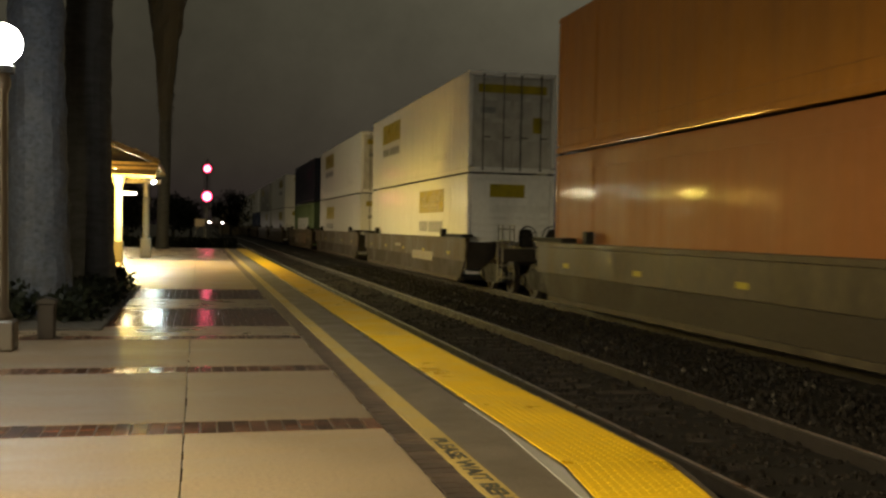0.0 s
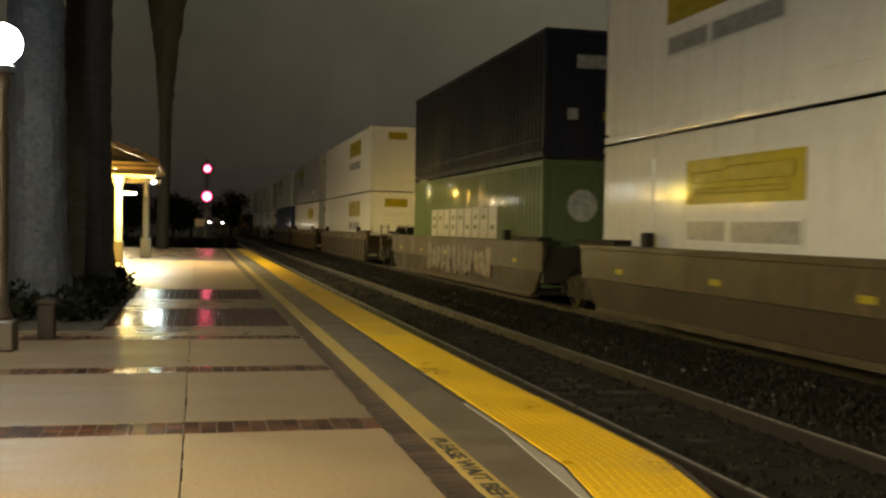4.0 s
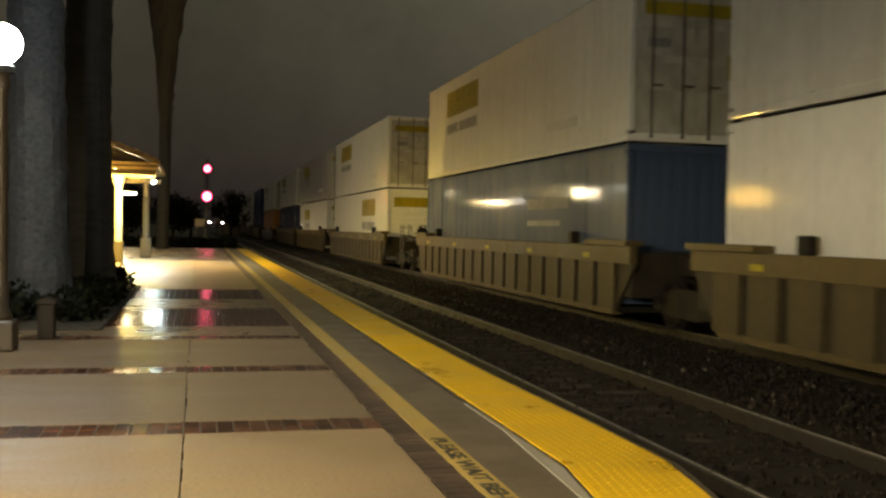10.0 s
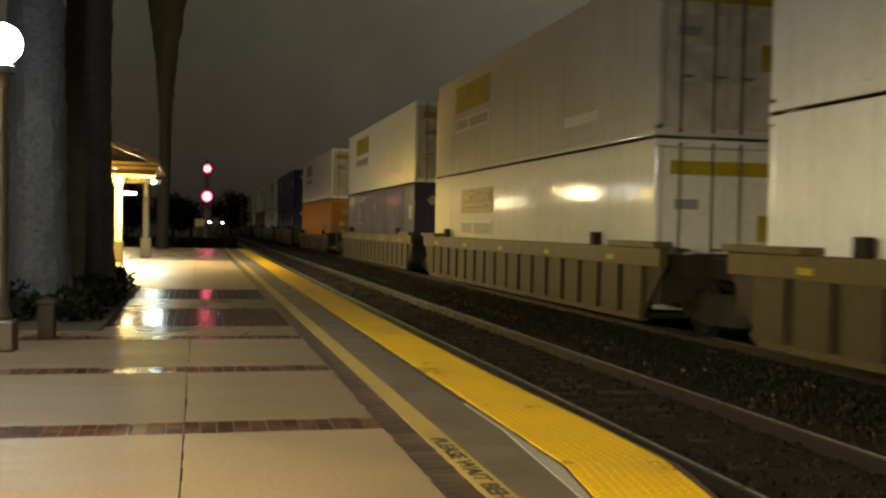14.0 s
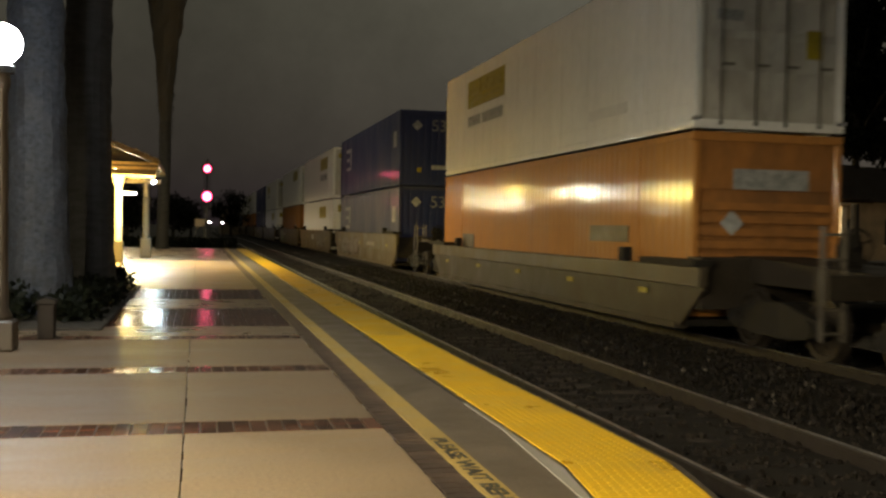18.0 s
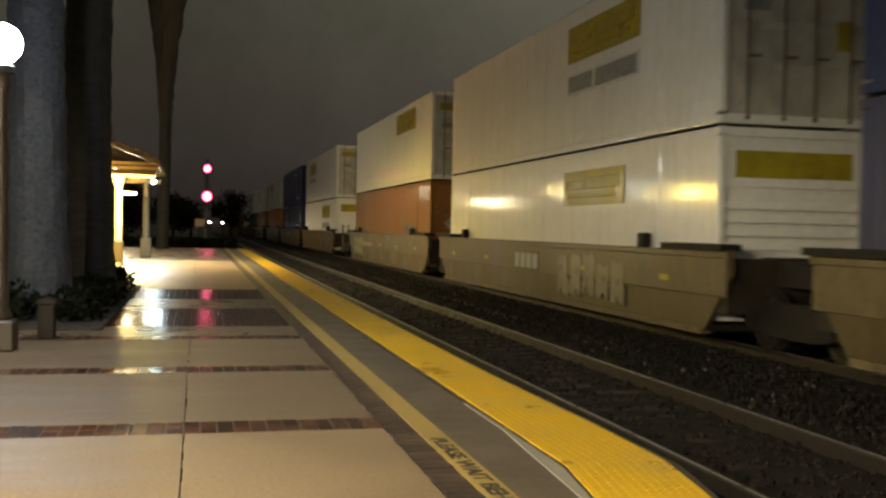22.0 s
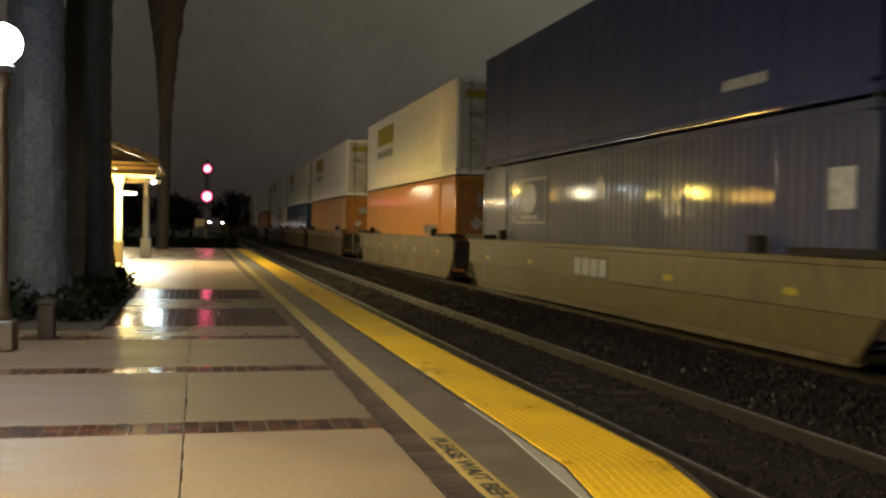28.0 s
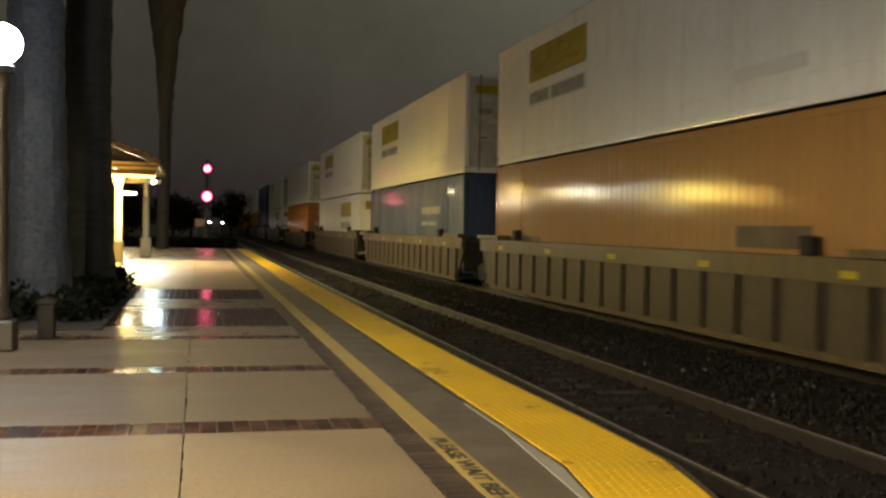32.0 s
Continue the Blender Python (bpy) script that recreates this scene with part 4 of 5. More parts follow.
def truck(parent, y):
    def frame_mesh():
        bm = bmesh.new()
        for s in (-1, 1):
            o = [(-1.15, 0.36), (-0.95, 0.3), (-0.4, 0.24), (0.4, 0.24), (0.95, 0.3), (1.15, 0.36), (1.15, 0.52), (0.7, 0.62), (0.35, 0.72), (-0.35, 0.72), (-0.7, 0.62), (-1.15, 0.52)]
            prism(bm, o, 0, s * 0.98 - 0.07, s * 0.98 + 0.07)
            for k in (-0.16, 0.0, 0.16):
                tube(bm, (s * 1.0, k, 0.3), (s * 1.0, k, 0.62), 0.06, 8)
            for yy in (-0.89, 0.89):
                lathe(bm, [((s * 0.93, yy, WHEEL_R), 0.14), ((s * 1.09, yy, WHEEL_R), 0.12)], axis=0, n=10)
        box(bm, -1.0, 1.0, -0.2, 0.2, 0.42, 0.7)
        return mesh_of(bm, GRIME, name="truck")

    def wheels_mesh():
        bm = bmesh.new()
        for s in (-1, 1):
            lathe(bm, [((s * 0.7, 0, 0), 0.45), ((s * 0.725, 0, 0), 0.45), ((s * 0.73, 0, 0), WHEEL_R), ((s * 0.83, 0, 0), WHEEL_R - 0.005),
                       ((s * 0.83, 0, 0), 0.34), ((s * 0.78, 0, 0), 0.32), ((s * 0.78, 0, 0), 0.14), ((s * 0.85, 0, 0), 0.12)], axis=0, n=20)
            for k in range(5):
                a = k * 1.2566
                box(bm, s * 0.8 - 0.012, s * 0.8 + 0.012, 0.23 * math.cos(a) - 0.03, 0.23 * math.cos(a) + 0.03, 0.23 * math.sin(a) - 0.03, 0.23 * math.sin(a) + 0.03)
        tube(bm, (-0.8, 0, 0), (0.8, 0, 0), 0.08, 10)
        return mesh_of(bm, WHEEL_STEEL, name="wheelset")
    t = part("truck", cached("truck", frame_mesh), None, parent, "grimy cast-steel truck")
    t.location = (0, y, 0)
    for yy in (-0.89, 0.89):
        w = part("wheelset", cached("wheelset", wheels_mesh), None, t, "steel wheels on an axle")
        w.location = (0, yy, WHEEL_R)
        WHEELS.append(w)


SPRAY = {"rust": material("dull_red_spray_paint", (0.085, 0.05, 0.028), 0.5, 0, 0.3, 2, 20, 0.0), "pale green": material("pale_green_spray_paint", (0.17, 0.178, 0.06), 0.5, 0, 0.3, 2, 20, 0.0), "white": material("white_spray_paint", (0.22, 0.19, 0.13), 0.5, 0, 0.3, 2, 20, 0.0),
         "orange": material("orange_spray_paint", (0.16, 0.1, 0.05), 0.5, 0, 0.3, 2, 20, 0.0),
         "pale grey": material("pale_grey_spray_paint", (0.098, 0.081, 0.053), 0.5, 0, 0.3, 2, 20, 0.0)}
SCRAWLS = {3: [(7.6, 3.0, "pale grey", 21), (5.2, 2.2, "rust", 22), (3.4, 1.6, "orange", 24)], 11: [(12.7, 1.3, "pale grey", 9), (8.8, 3.8, "rust", 10)],
           12: [(2.9, 3.4, "pale grey", 16)], 13: [(12.6, 2.6, "pale green", 13)]}
STRIPES = {1: [(3.4, 6.5, 0.62, 0.9), (8.6, 9.7, 0.98, 1.08)], 11: [(4.2, 6.2, 0.86, 1.02)], 13: [(10.24, 12.7, 0.84, 0.98)]}


def well_car(kind, at, near_coupled, far_coupled, mat, marks, scrawl=(), stripes=()):
    """One well unit. Its well begins at y = 0; heights are over the rail."""
    words = {"ribbed": "weathered well car with ribbed steel sides", "smooth": "weathered well car with smooth stained steel sides",
             "low": "low-sided dark well car with a pale top chord"}[kind]
    c = tagged(empty("well_car", pose(TRACK_2, at, RAIL)), words, "rail car", "well cars of the train")
    L = 16.35
    top, bot = (1.14 if kind == "low" else 1.39), 0.21
    a, b = -0.1, L + 0.0
    for s in (-1, 1):
        def web():
            bm = bmesh.new()
            x0, x1 = (1.40, 1.46)
            o = [(a - 0.5, top - 0.35), (a + 0.25, bot), (b - 0.25, bot), (b + 0.5, top - 0.35), (b + 0.5, top - 0.02), (a - 0.5, top - 0.02)]
            prism(bm, o, 0, s * x0, s * x1)
            # web darker than plate or ribs; on ribbed cars its colour holds gap shadow
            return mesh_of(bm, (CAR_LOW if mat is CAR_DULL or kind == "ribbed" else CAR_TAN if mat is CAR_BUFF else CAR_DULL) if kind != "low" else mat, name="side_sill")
        w = part("side_sill", cached(("web", kind, s, mat.name), web), None, c)
        if kind == "smooth":
            part("side_plate", box_mesh("side_plate", (1.462, 1.5, a - 0.45, b + 0.45, 0.74, top - 0.1) if s > 0 else (-1.5, -1.462, a - 0.45, b + 0.45, 0.74, top - 0.1), mat, 0.008), None, w, "stained tan steel plate")
        chord = 0.31 if kind == "ribbed" else 0.1 if kind == "smooth" else 0.3
        part("top_chord", box_mesh("top_chord", (1.38, 1.53, a - 0.5, b + 0.5, top - chord, top) if s > 0 else (-1.53, -1.38, a - 0.5, b + 0.5, top - chord, top), CAR_GREY if kind == "low" else mat, 0.012), None, c)
        part("bottom_chord", box_mesh("bottom_chord", (1.3, 1.5, a + 0.3, b - 0.3, bot - 0.05, bot + 0.05) if s > 0 else (-1.5, -1.3, a + 0.3, b - 0.3, bot - 0.05, bot + 0.05), mat), None, c)
        if kind == "ribbed":
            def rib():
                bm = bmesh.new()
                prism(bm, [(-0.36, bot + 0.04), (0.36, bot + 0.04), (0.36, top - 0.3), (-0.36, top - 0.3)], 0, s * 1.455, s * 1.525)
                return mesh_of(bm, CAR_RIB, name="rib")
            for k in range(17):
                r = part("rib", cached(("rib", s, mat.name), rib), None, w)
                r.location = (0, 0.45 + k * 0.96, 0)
        # reflectors and lettering
        if s < 0:
            for k in range(5):
                p = part("reflector", box_mesh("reflector", (-1.536, -1.526, -0.16, 0.16, top - 0.24, top - 0.15) if kind == "ribbed" else (-1.508, -1.495, -0.16, 0.16, top - 0.5, top - 0.41), YELLOW_SIGN), None, w, "yellow reflector")
                p.location = (0, 1.4 + k * 3.4, 0)
            if kind != "ribbed" and marks:
                p = part("lettering_panel", box_mesh("letter_back", (-1.506, -1.455, -1.5, 0.3, 0.74, 1.18), LETTER_BACK), None, w, "dark rust-edged lettering panel")
                p.location = (0, marks, 0)
                for k in range(4):
                    p = part("lettering_bar", box_mesh("car_letter", (-1.512, -1.455, -0.16, 0.16, 0.8, 1.12), PALE_SIGN), None, w)
                    p.location = (0, marks - k * 0.42, 0)
    part("floor_beam", box_mesh("well_floor", (-1.36, 1.36, 0.1, L - 0.1, 0.2, 0.3), GRIME), None, c)
    # walkways on the sills at both ends
    for y0 in (a - 0.5, b - 1.4):
        for s in (-1, 1):
            part("walkway", box_mesh("walkway", (1.3, 1.62, y0, y0 + 1.9, top + 0.005, top + 0.1) if s > 0 else (-1.62, -1.3, y0, y0 + 1.9, top + 0.005, top + 0.1), mat if kind == "ribbed" else GRIME), None, c, "grating walkway")
    for k in range(2):
        for s in (-1, 1):
            part("stack_guide", box_mesh("guide", (1.36, 1.52, -0.12, 0.12, top, top + 0.24) if s > 0 else (-1.52, -1.36, -0.12, 0.12, top, top + 0.24), GRIME, 0.02), None, c).location = (0, 2.3 + k * 11.7, 0)
    for side, coupled in ((-1, near_coupled), (1, far_coupled)):
        y = 0 if side < 0 else L
        reach = 3.45 if coupled else 1.55

        def deck():
            bm = bmesh.new()
            prism(bm, [(0, 0.55), (side * 0.4, 0.9), (side * reach, 0.9), (side * reach, 1.16), (0, 1.3)], 0, -0.62, 0.62)
            box(bm, -1.42, 1.42, min(0, side * 0.45), max(0, side * 0.45), 0.5, 1.28)
            if coupled:
                box(bm, -1.4, 1.4, min(side * (reach - 0.18), side * reach), max(side * (reach - 0.18), side * reach), 0.86, 1.16)
            return mesh_of(bm, END_DECK, name="end_deck")
        d = part("end_deck", cached(("deck", side, coupled, mat.name), deck), None, c)
        d.location = (0, y, 0)
        if coupled:
            truck(c, y + side * 1.75)

            def coupler():
                bm = bmesh.new()
                box(bm, -0.1, 0.1, min(side * reach, side * (reach + 0.35)), max(side * reach, side * (reach + 0.35)), 0.78, 0.95)
                box(bm, -0.17, 0.17, min(side * (reach + 0.1), side * (reach + 0.38)), max(side * (reach + 0.1), side * (reach + 0.38)), 0.72, 1.0)
                return mesh_of(bm, GRIME, name="coupler")
            k = part("coupler", cached(("coupler", side), coupler), None, c)
            k.location = (0, y, 0)

            def brake():
                bm = bmesh.new()
                y0, y1 = sorted((side * 2.5, side * 2.56))
                prism(bm, [(-0.58, 1.16), (-0.2, 1.16), (-0.2, 1.5), (-0.28, 1.66), (-0.5, 1.66), (-0.58, 1.5)], 1, y0, y1)
                prism(bm, [(-0.5, 1.3), (-0.28, 1.3), (-0.3, 1.6), (-0.48, 1.6)], 1, min(side * 2.56, side * 2.62), max(side * 2.56, side * 2.62))
                r = 0.23
                for i in range(16):
                    t0, t1 = 2 * math.pi * i / 16, 2 * math.pi * (i + 1) / 16
                    tube(bm, (-0.39 + r * math.cos(t0), side * 2.66, 1.5 + r * math.sin(t0)), (-0.39 + r * math.cos(t1), side * 2.66, 1.5 + r * math.sin(t1)), 0.018, 5)
                for i in range(4):
                    t0 = i * 1.571 + 0.4
                    tube(bm, (-0.39, side * 2.66, 1.5), (-0.39 + r * math.cos(t0), side * 2.66, 1.5 + r * math.sin(t0)), 0.014, 5)
                tube(bm, (-0.39, side * 2.6, 1.5), (-0.39, side * 2.69, 1.5), 0.04, 8)
                return mesh_of(bm, GRIME, name="hand_brake")
            k = part("hand_brake", cached(("brake", side), brake), None, c, "hand brake stand with a wheel")
            k.location = (0, y, 0)

            def rungs():
                bm = bmesh.new()
                for xx in (0, 0.3):
                    tube(bm, (xx, side * (reach - 0.05), 0.35), (xx, side * (reach - 0.05), 1.75), 0.018, 6)
                for q in range(5):
                    tube(bm, (0, side * (reach - 0.05), 0.45 + q * 0.3), (0.3, side * (reach - 0.05), 0.45 + q * 0.3), 0.016, 6)
                return mesh_of(bm, ROD, name="ladder")
            for xx in (-1.4, 1.1):
                k = part("ladder", cached(("ladder", side), rungs), None, c, "end ladder")
                k.location = (xx, y, 0)
        elif side > 0:
            truck(c, y + 1.62)
    for y0, y1, z0, z1 in stripes:
        part("lettering_bar", box_mesh("pale_stripe", (-1.509, -1.455, y0, y1, z0, z1), SPRAY["white"]), None, c, "worn pale stripe")
    for y0, wide, col, seed in scrawl:      # fat letters worn past reading, each with a dark gap beside it
        rng = random.Random(seed)
        n = max(3, round(wide / 0.62))
        for k in range(n):
            bm = bmesh.new()
            a0, a1 = y0 + wide * (k + 0.04) / n, y0 + wide * (k + 0.94) / n
            lo, hi, lean = rng.uniform(0.3, 0.44), rng.uniform(1.08, 1.27), rng.uniform(-0.09, 0.09)
            bite = rng.uniform(0.3, 0.7)
            mid = a0 + (a1 - a0) * bite
            o = [(a0 - lean, lo), (mid - 0.08, lo + 0.05), (mid, lo + rng.uniform(0.12, 0.3)), (mid + 0.08, lo + 0.02), (a1 - lean, lo + 0.04), (a1, lo + 0.36),
                 (a1 - 0.1, 0.78 + lean), (a1 + lean, hi - 0.16), (a1 - 0.12 + lean, hi), (mid + lean, hi - rng.uniform(0.02, 0.14)), (a0 + 0.1 + lean, hi), (a0 + lean, hi - 0.2), (a0 + 0.07, 0.8), (a0, lo + 0.3)]
            prism(bm, o, 0, -1.506 - 0.0012 * k, -1.455)
            letter = part("spray_paint", bm, SPRAY[col], c, "patch of %s spray paint" % col)
            part("bite", box_mesh("bite", (-1.5095 - 0.0012 * k, -1.46, -0.05, 0.05, 0.0, 0.16), CAR_DULL, 0.02), None, letter).location = (0, mid + lean * 0.5, 0.62 + 0.2 * rng.random())
    TRAIN.append((c, at, RAIL))
    return c


W_, G_, N_, B_, S_, K_, O_, D_, R_, GN_ = WHITE, GREY, NAVY, BLUE, STEELBLUE, BLACKISH, ORANGE, DULL_ORANGE, RUST, GREEN
NAMES = {"dulled_white_container_paint": "dull greyish white", "white_container_paint": "white", "grey_container_paint": "plain white", "navy_container_paint": "dark navy", "blue_container_paint": "blue",
         "slate_blue_container_paint": "slate blue corrugated", "black_container_paint": "black", "orange_container_paint": "orange", "dull_orange_container_paint": "dull orange", "faded_orange_container_paint": "faded orange",
         "rust_red_container_paint": "rust-red", "burnt_orange_container_paint": "burnt orange", "green_container_paint": "green corrugated"}
# near end at the start, well kind, coupled ends, upper (paint, end, sign), lower (paint, end, sign), length
UNITS = [
    (4.35, "smooth", 0, 1, (BURNT, "doors", ""), (R_, "ribs", ""), CL),
    (27.85, "smooth", 1, 0, (W_, "doors", "far"), (W_, "ribs", "near"), CL),
    (47.3, "smooth", 0, 0, (W_, "doors", "far"), (G_, "doors", "mid"), CL),
    (66.95, "smooth", 0, 1, (K_, "plain", ""), (GN_, "plain", "bars"), 13.72),
    (90.25, "ribbed", 1, 0, (W_, "plain", "near"), (W_, "ribs", "near"), CL),
    (109.75, "ribbed", 0, 0, (GREY_WHITE, "doors", "far"), (G_, "doors", "near_low"), CL),
    (129.4, "ribbed", 0, 1, (W_, "doors", "far"), (B_, "plain", "faint"), CL),
    (153.0, "ribbed", 1, 0, (W_, "doors", "far"), (W_, "ribs", "near"), CL),
    (172.6, "ribbed", 0, 0, (GREY_WHITE, "doors", "far"), (G_, "doors", "mid"), CL),
    (192.1, "ribbed", 0, 1, (W_, "doors", "far"), (S_, "plain", "window"), CL),
    (215.3, "low", 1, 1, (W_, "doors", "far"), (O_, "ribs", "small"), CL),
    (238.9, "smooth", 1, 0, (N_, "plain", "emblem"), (S_, "plain", "emblem"), CL),
    (258.3, "smooth", 0, 0, (W_, "doors", "near"), (W_, "ribs", "near_low"), CL),
    (277.3, "smooth", 0, 1, (W_, "doors", "far_high"), (D_, "ribs", "small"), CL),
    (300.8, "smooth", 1, 0, (W_, "doors", "far"), (W_, "ribs", "near"), CL),
    (320.2, "smooth", 0, 0, (N_, "plain", "low_bar"), (S_, "plain", "window"), CL),
    (339.4, "smooth", 0, 1, (W_, "doors", "far"), (O_, "ribs", "small"), CL),
    (362.4, "ribbed", 1, 0, (W_, "doors", "far"), (FADED_ORANGE, "ribs", "small"), CL),
    (381.8, "ribbed", 0, 0, (W_, "doors", "far"), (B_, "plain", "faint"), CL),
    (401.2, "ribbed", 0, 1, (W_, "doors", "far"), (W_, "ribs", "near"), CL),
    (424.6, "low", 1, 1, (W_, "doors", ""), (O_, "ribs", ""), CL),
    (448.0, "smooth", 1, 0, (W_, "doors", "far"), (W_, "ribs", "near"), CL),
    (467.5, "smooth", 0, 0, (N_, "plain", ""), (N_, "plain", ""), CL),
    (487.0, "smooth", 0, 1, (W_, "doors", "far"), (O_, "ribs", ""), CL),
    (510.4, "ribbed", 1, 0, (W_, "doors", ""), (R_, "ribs", ""), CL),
    (529.9, "ribbed", 0, 0, (R_, "plain", ""), (O_, "ribs", ""), CL),
    (549.4, "ribbed", 0, 1, (W_, "doors", ""), (W_, "ribs", ""), CL),
]


def train():
    for i, (at, kind, nc, fc, up, low, length) in enumerate(UNITS):
        base = at - 0.1
        mat = {"ribbed": CAR_TAN, "smooth": CAR_BUFF if i > 10 else CAR_TAN if i > 3 else CAR_DULL, "low": CAR_BROWN}[kind]
        well_car(kind, base, nc, fc, mat, 9.0 if i == 12 else 8.7 if i == 15 else 0, SCRAWLS.get(i, ()), STRIPES.get(i, ()))
        for (paint_, end, sign), z, where in ((low, LOW_Z, "in the well of a rail car"), (up, HIGH_Z, "stacked on another container")):
            deep = 0.034 if paint_ in (K_, GN_) else 0.011 if paint_ in (S_, O_, D_, FADED_ORANGE) else 0.005
            # slate sides under navy boxes have reflected grey in their colour; ends stay navy
            container(paint_, length, at, z, end, sign, "%s %s container %s" % (NAMES[paint_.name], "fifty-three-foot" if length > 15 else "forty-five-foot", where), deep, paint_ is N_ or paint_ is S_, DOOR_WHITE if paint_ in (W_, GREY_WHITE) and end == "doors" else ORANGE_END if paint_ in (O_, D_, FADED_ORANGE, R_, BURNT) else NAVY if paint_ is S_ and up[0] is N_ else None)


# metres the train has run at each second
RUN = [(0, 0.0), (2, 23.0), (4, 45.6), (6, 68.1), (8, 90.4), (10, 112.6), (12, 134.8), (16, 179.0), (20, 222.9), (24, 266.6), (28, 310.2), (32, 353.6)]


def run_at(t):
    for (t0, d0), (t1, d1) in zip(RUN, RUN[1:]):
        if t <= t1:
            return d0 + (d1 - d0) * (t - t0) / (t1 - t0)
    return RUN[-1][1]


def motions():
    for ob, at, z in TRAIN:
        walk(ob, [(t, pose(TRACK_2, at - d, z)) for t, d in RUN])
    # the wheels roll while the train goes by
    spin = [(k / FPS, run_at(k / FPS) / WHEEL_R) for k in range(0, 32 * FPS + 1)]
    turns = [(t, Matrix.Rotation(a, 4, "X")) for t, a in spin]
    for w in WHEELS:
        y = w.location.y
        walk(w, [(t, Matrix.Translation((0, y, WHEEL_R)) @ m) for t, m in turns])


# ---- shelter on the platform ----
def shelter():
    s = tagged(empty("platform_shelter", pose(-3.0, 35.0, 0)), "cream gabled platform shelter lit from inside, with clay tile roof", "shelter")
    for x in (-1.1, 1.1):
        for y in (4.9,):
            bm = bmesh.new()
            box(bm, x - 0.19, x + 0.19, y - 0.19, y + 0.19, 0, 0.75)
            part("plinth", bm, DIM_COLUMN, s, bevel=0.02)
            bm = bmesh.new()
            lathe(bm, [((x, y, 0.75), 0.15), ((x, y, 0.82), 0.13), ((x, y, 2.63), 0.115), ((x, y, 2.7), 0.16), ((x, y, 2.8), 0.18)], n=14)
            part("column", bm, DIM_COLUMN, s, "round tan column in a dimmed tone", smooth=True)
            bm = bmesh.new()
            for k in (-1, 1):
                prism(bm, [(y + k * 0.1, 2.45), (y + k * 0.7, 2.78), (y + k * 0.58, 2.78), (y + k * 0.1, 2.3)], 0, x - 0.05, x + 0.05)
            part("bracket", bm, WOOD, s)
    for x in (-1.1, 1.1):
        boxed("beam", (x - 0.13, x + 0.13, -1.4, 5.6, 2.95, 3.15), WOOD, s, bevel=0.01)
    for y in (0.3, 4.9):
        boxed("cross_beam", (-1.6, 1.6, y - 0.1, y + 0.1, 2.8, 2.94), WOOD, s, bevel=0.01)
    boxed("fascia", (-1.75, 1.75, -1.78, -1.7, 3.0, 3.22), WOOD, s, "lit cream fascia board")
    boxed("fascia_trim", (-1.77, 1.77, -1.82, -1.783, 3.08, 3.13), BROWN_WOOD, s)
    boxed("lintel", (-1.7, 1.7, -1.72, -1.62, 2.84, 2.997), BROWN_WOOD, s, "brown lintel board")
    bm = bmesh.new()
    prism(bm, [(-1.6, 3.22), (1.6, 3.22), (0, 3.86)], 1, -1.2, -1.12)
    part("gable", bm, BROWN_WOOD, s, "brown boarded gable")
    bm = bmesh.new()
    prism(bm, [(-1.75, 3.16), (1.75, 3.16), (1.75, 3.2), (-1.75, 3.2)], 1, -1.7, 5.8)
    part("soffit", bm, WOOD, s)
    for k in (-1, 1):
        bm = bmesh.new()
        prism(bm, [(0, 3.88), (k * 1.75, 3.2), (k * 1.75, 3.28), (0, 3.98)], 1, -1.75, 5.85)
        r = part("roof", bm, TILE, s, "clay tile roof slope")
        bm = bmesh.new()
        prism(bm, [(0.0, 3.86), (k * 1.78, 3.18), (k * 1.78, 3.33), (0.0, 4.02)], 1, -1.83, -1.755)
        part("barge_board", bm, BROWN_WOOD, s)
        tile = cached(("rooftile", k), lambda: tile_mesh(k))
        for j in range(7):
            for i in range(6):
                t = part("roof_tile", tile, None, r)
                f = i / 6
                t.location = (k * (0.04 + 1.68 * f), -1.7 + j * 1.0, 3.99 - 0.67 * f)
    # lights under the ceiling: warm ones by the gable, white ones further in
    for x, y, z, col, watts, mat in ((0.2, -1.2, 3.01, (1.0, 0.75, 0.16), 3100, TUBE), (-0.3, 3.0, 3.01, (1.0, 0.79, 0.25), 300, TUBE)):
        f = part("light_fitting", box_mesh("fitting", (-0.42, 0.42, -0.09, 0.09, 0.0, 0.07), GALV), None, s, "ceiling light")
        f.location = (x, y, z + 0.03)
        t = part("light_tube", box_mesh("light_tube", (-0.4, 0.4, -0.07, 0.07, -0.06, -0.002), mat), None, f, "glowing diffuser")
        bm = bmesh.new()
        tube(bm, (0, 0, 0.07), (0, 0, 3.16 - z), 0.012, 5)
        part("hanger", bm, GALV, f)
        la = bpy.data.lights.new("shelter_light", "POINT")
        la.energy, la.color, la.shadow_soft_size = watts, col, 0.15
        lo = new("shelter_light", la)
        lo.location = (-3.0 + x, 35 + y, z - 0.13)
    # round downlights let into the soffit
    for x, y, watts, col in ((1.3, -0.9, 280, (0.55, 0.8, 1.0)), (1.4, 2.4, 280, (0.55, 0.8, 1.0)), (1.4, 5.3, 120, (0.7, 0.88, 1.0))):
        bm = bmesh.new()
        lathe(bm, [((x, y, 3.1), 0.29), ((x, y, 3.156), 0.31)], n=18)
        part("downlight", bm, GALV, s, "round soffit downlight")
        la = bpy.data.lights.new("downlight", "AREA")
        la.shape, la.size, la.energy, la.color = "DISK", 0.54, watts, col
        lo = new("downlight", la)
        lo.location = (-3.0 + x, 35 + y, 3.09)
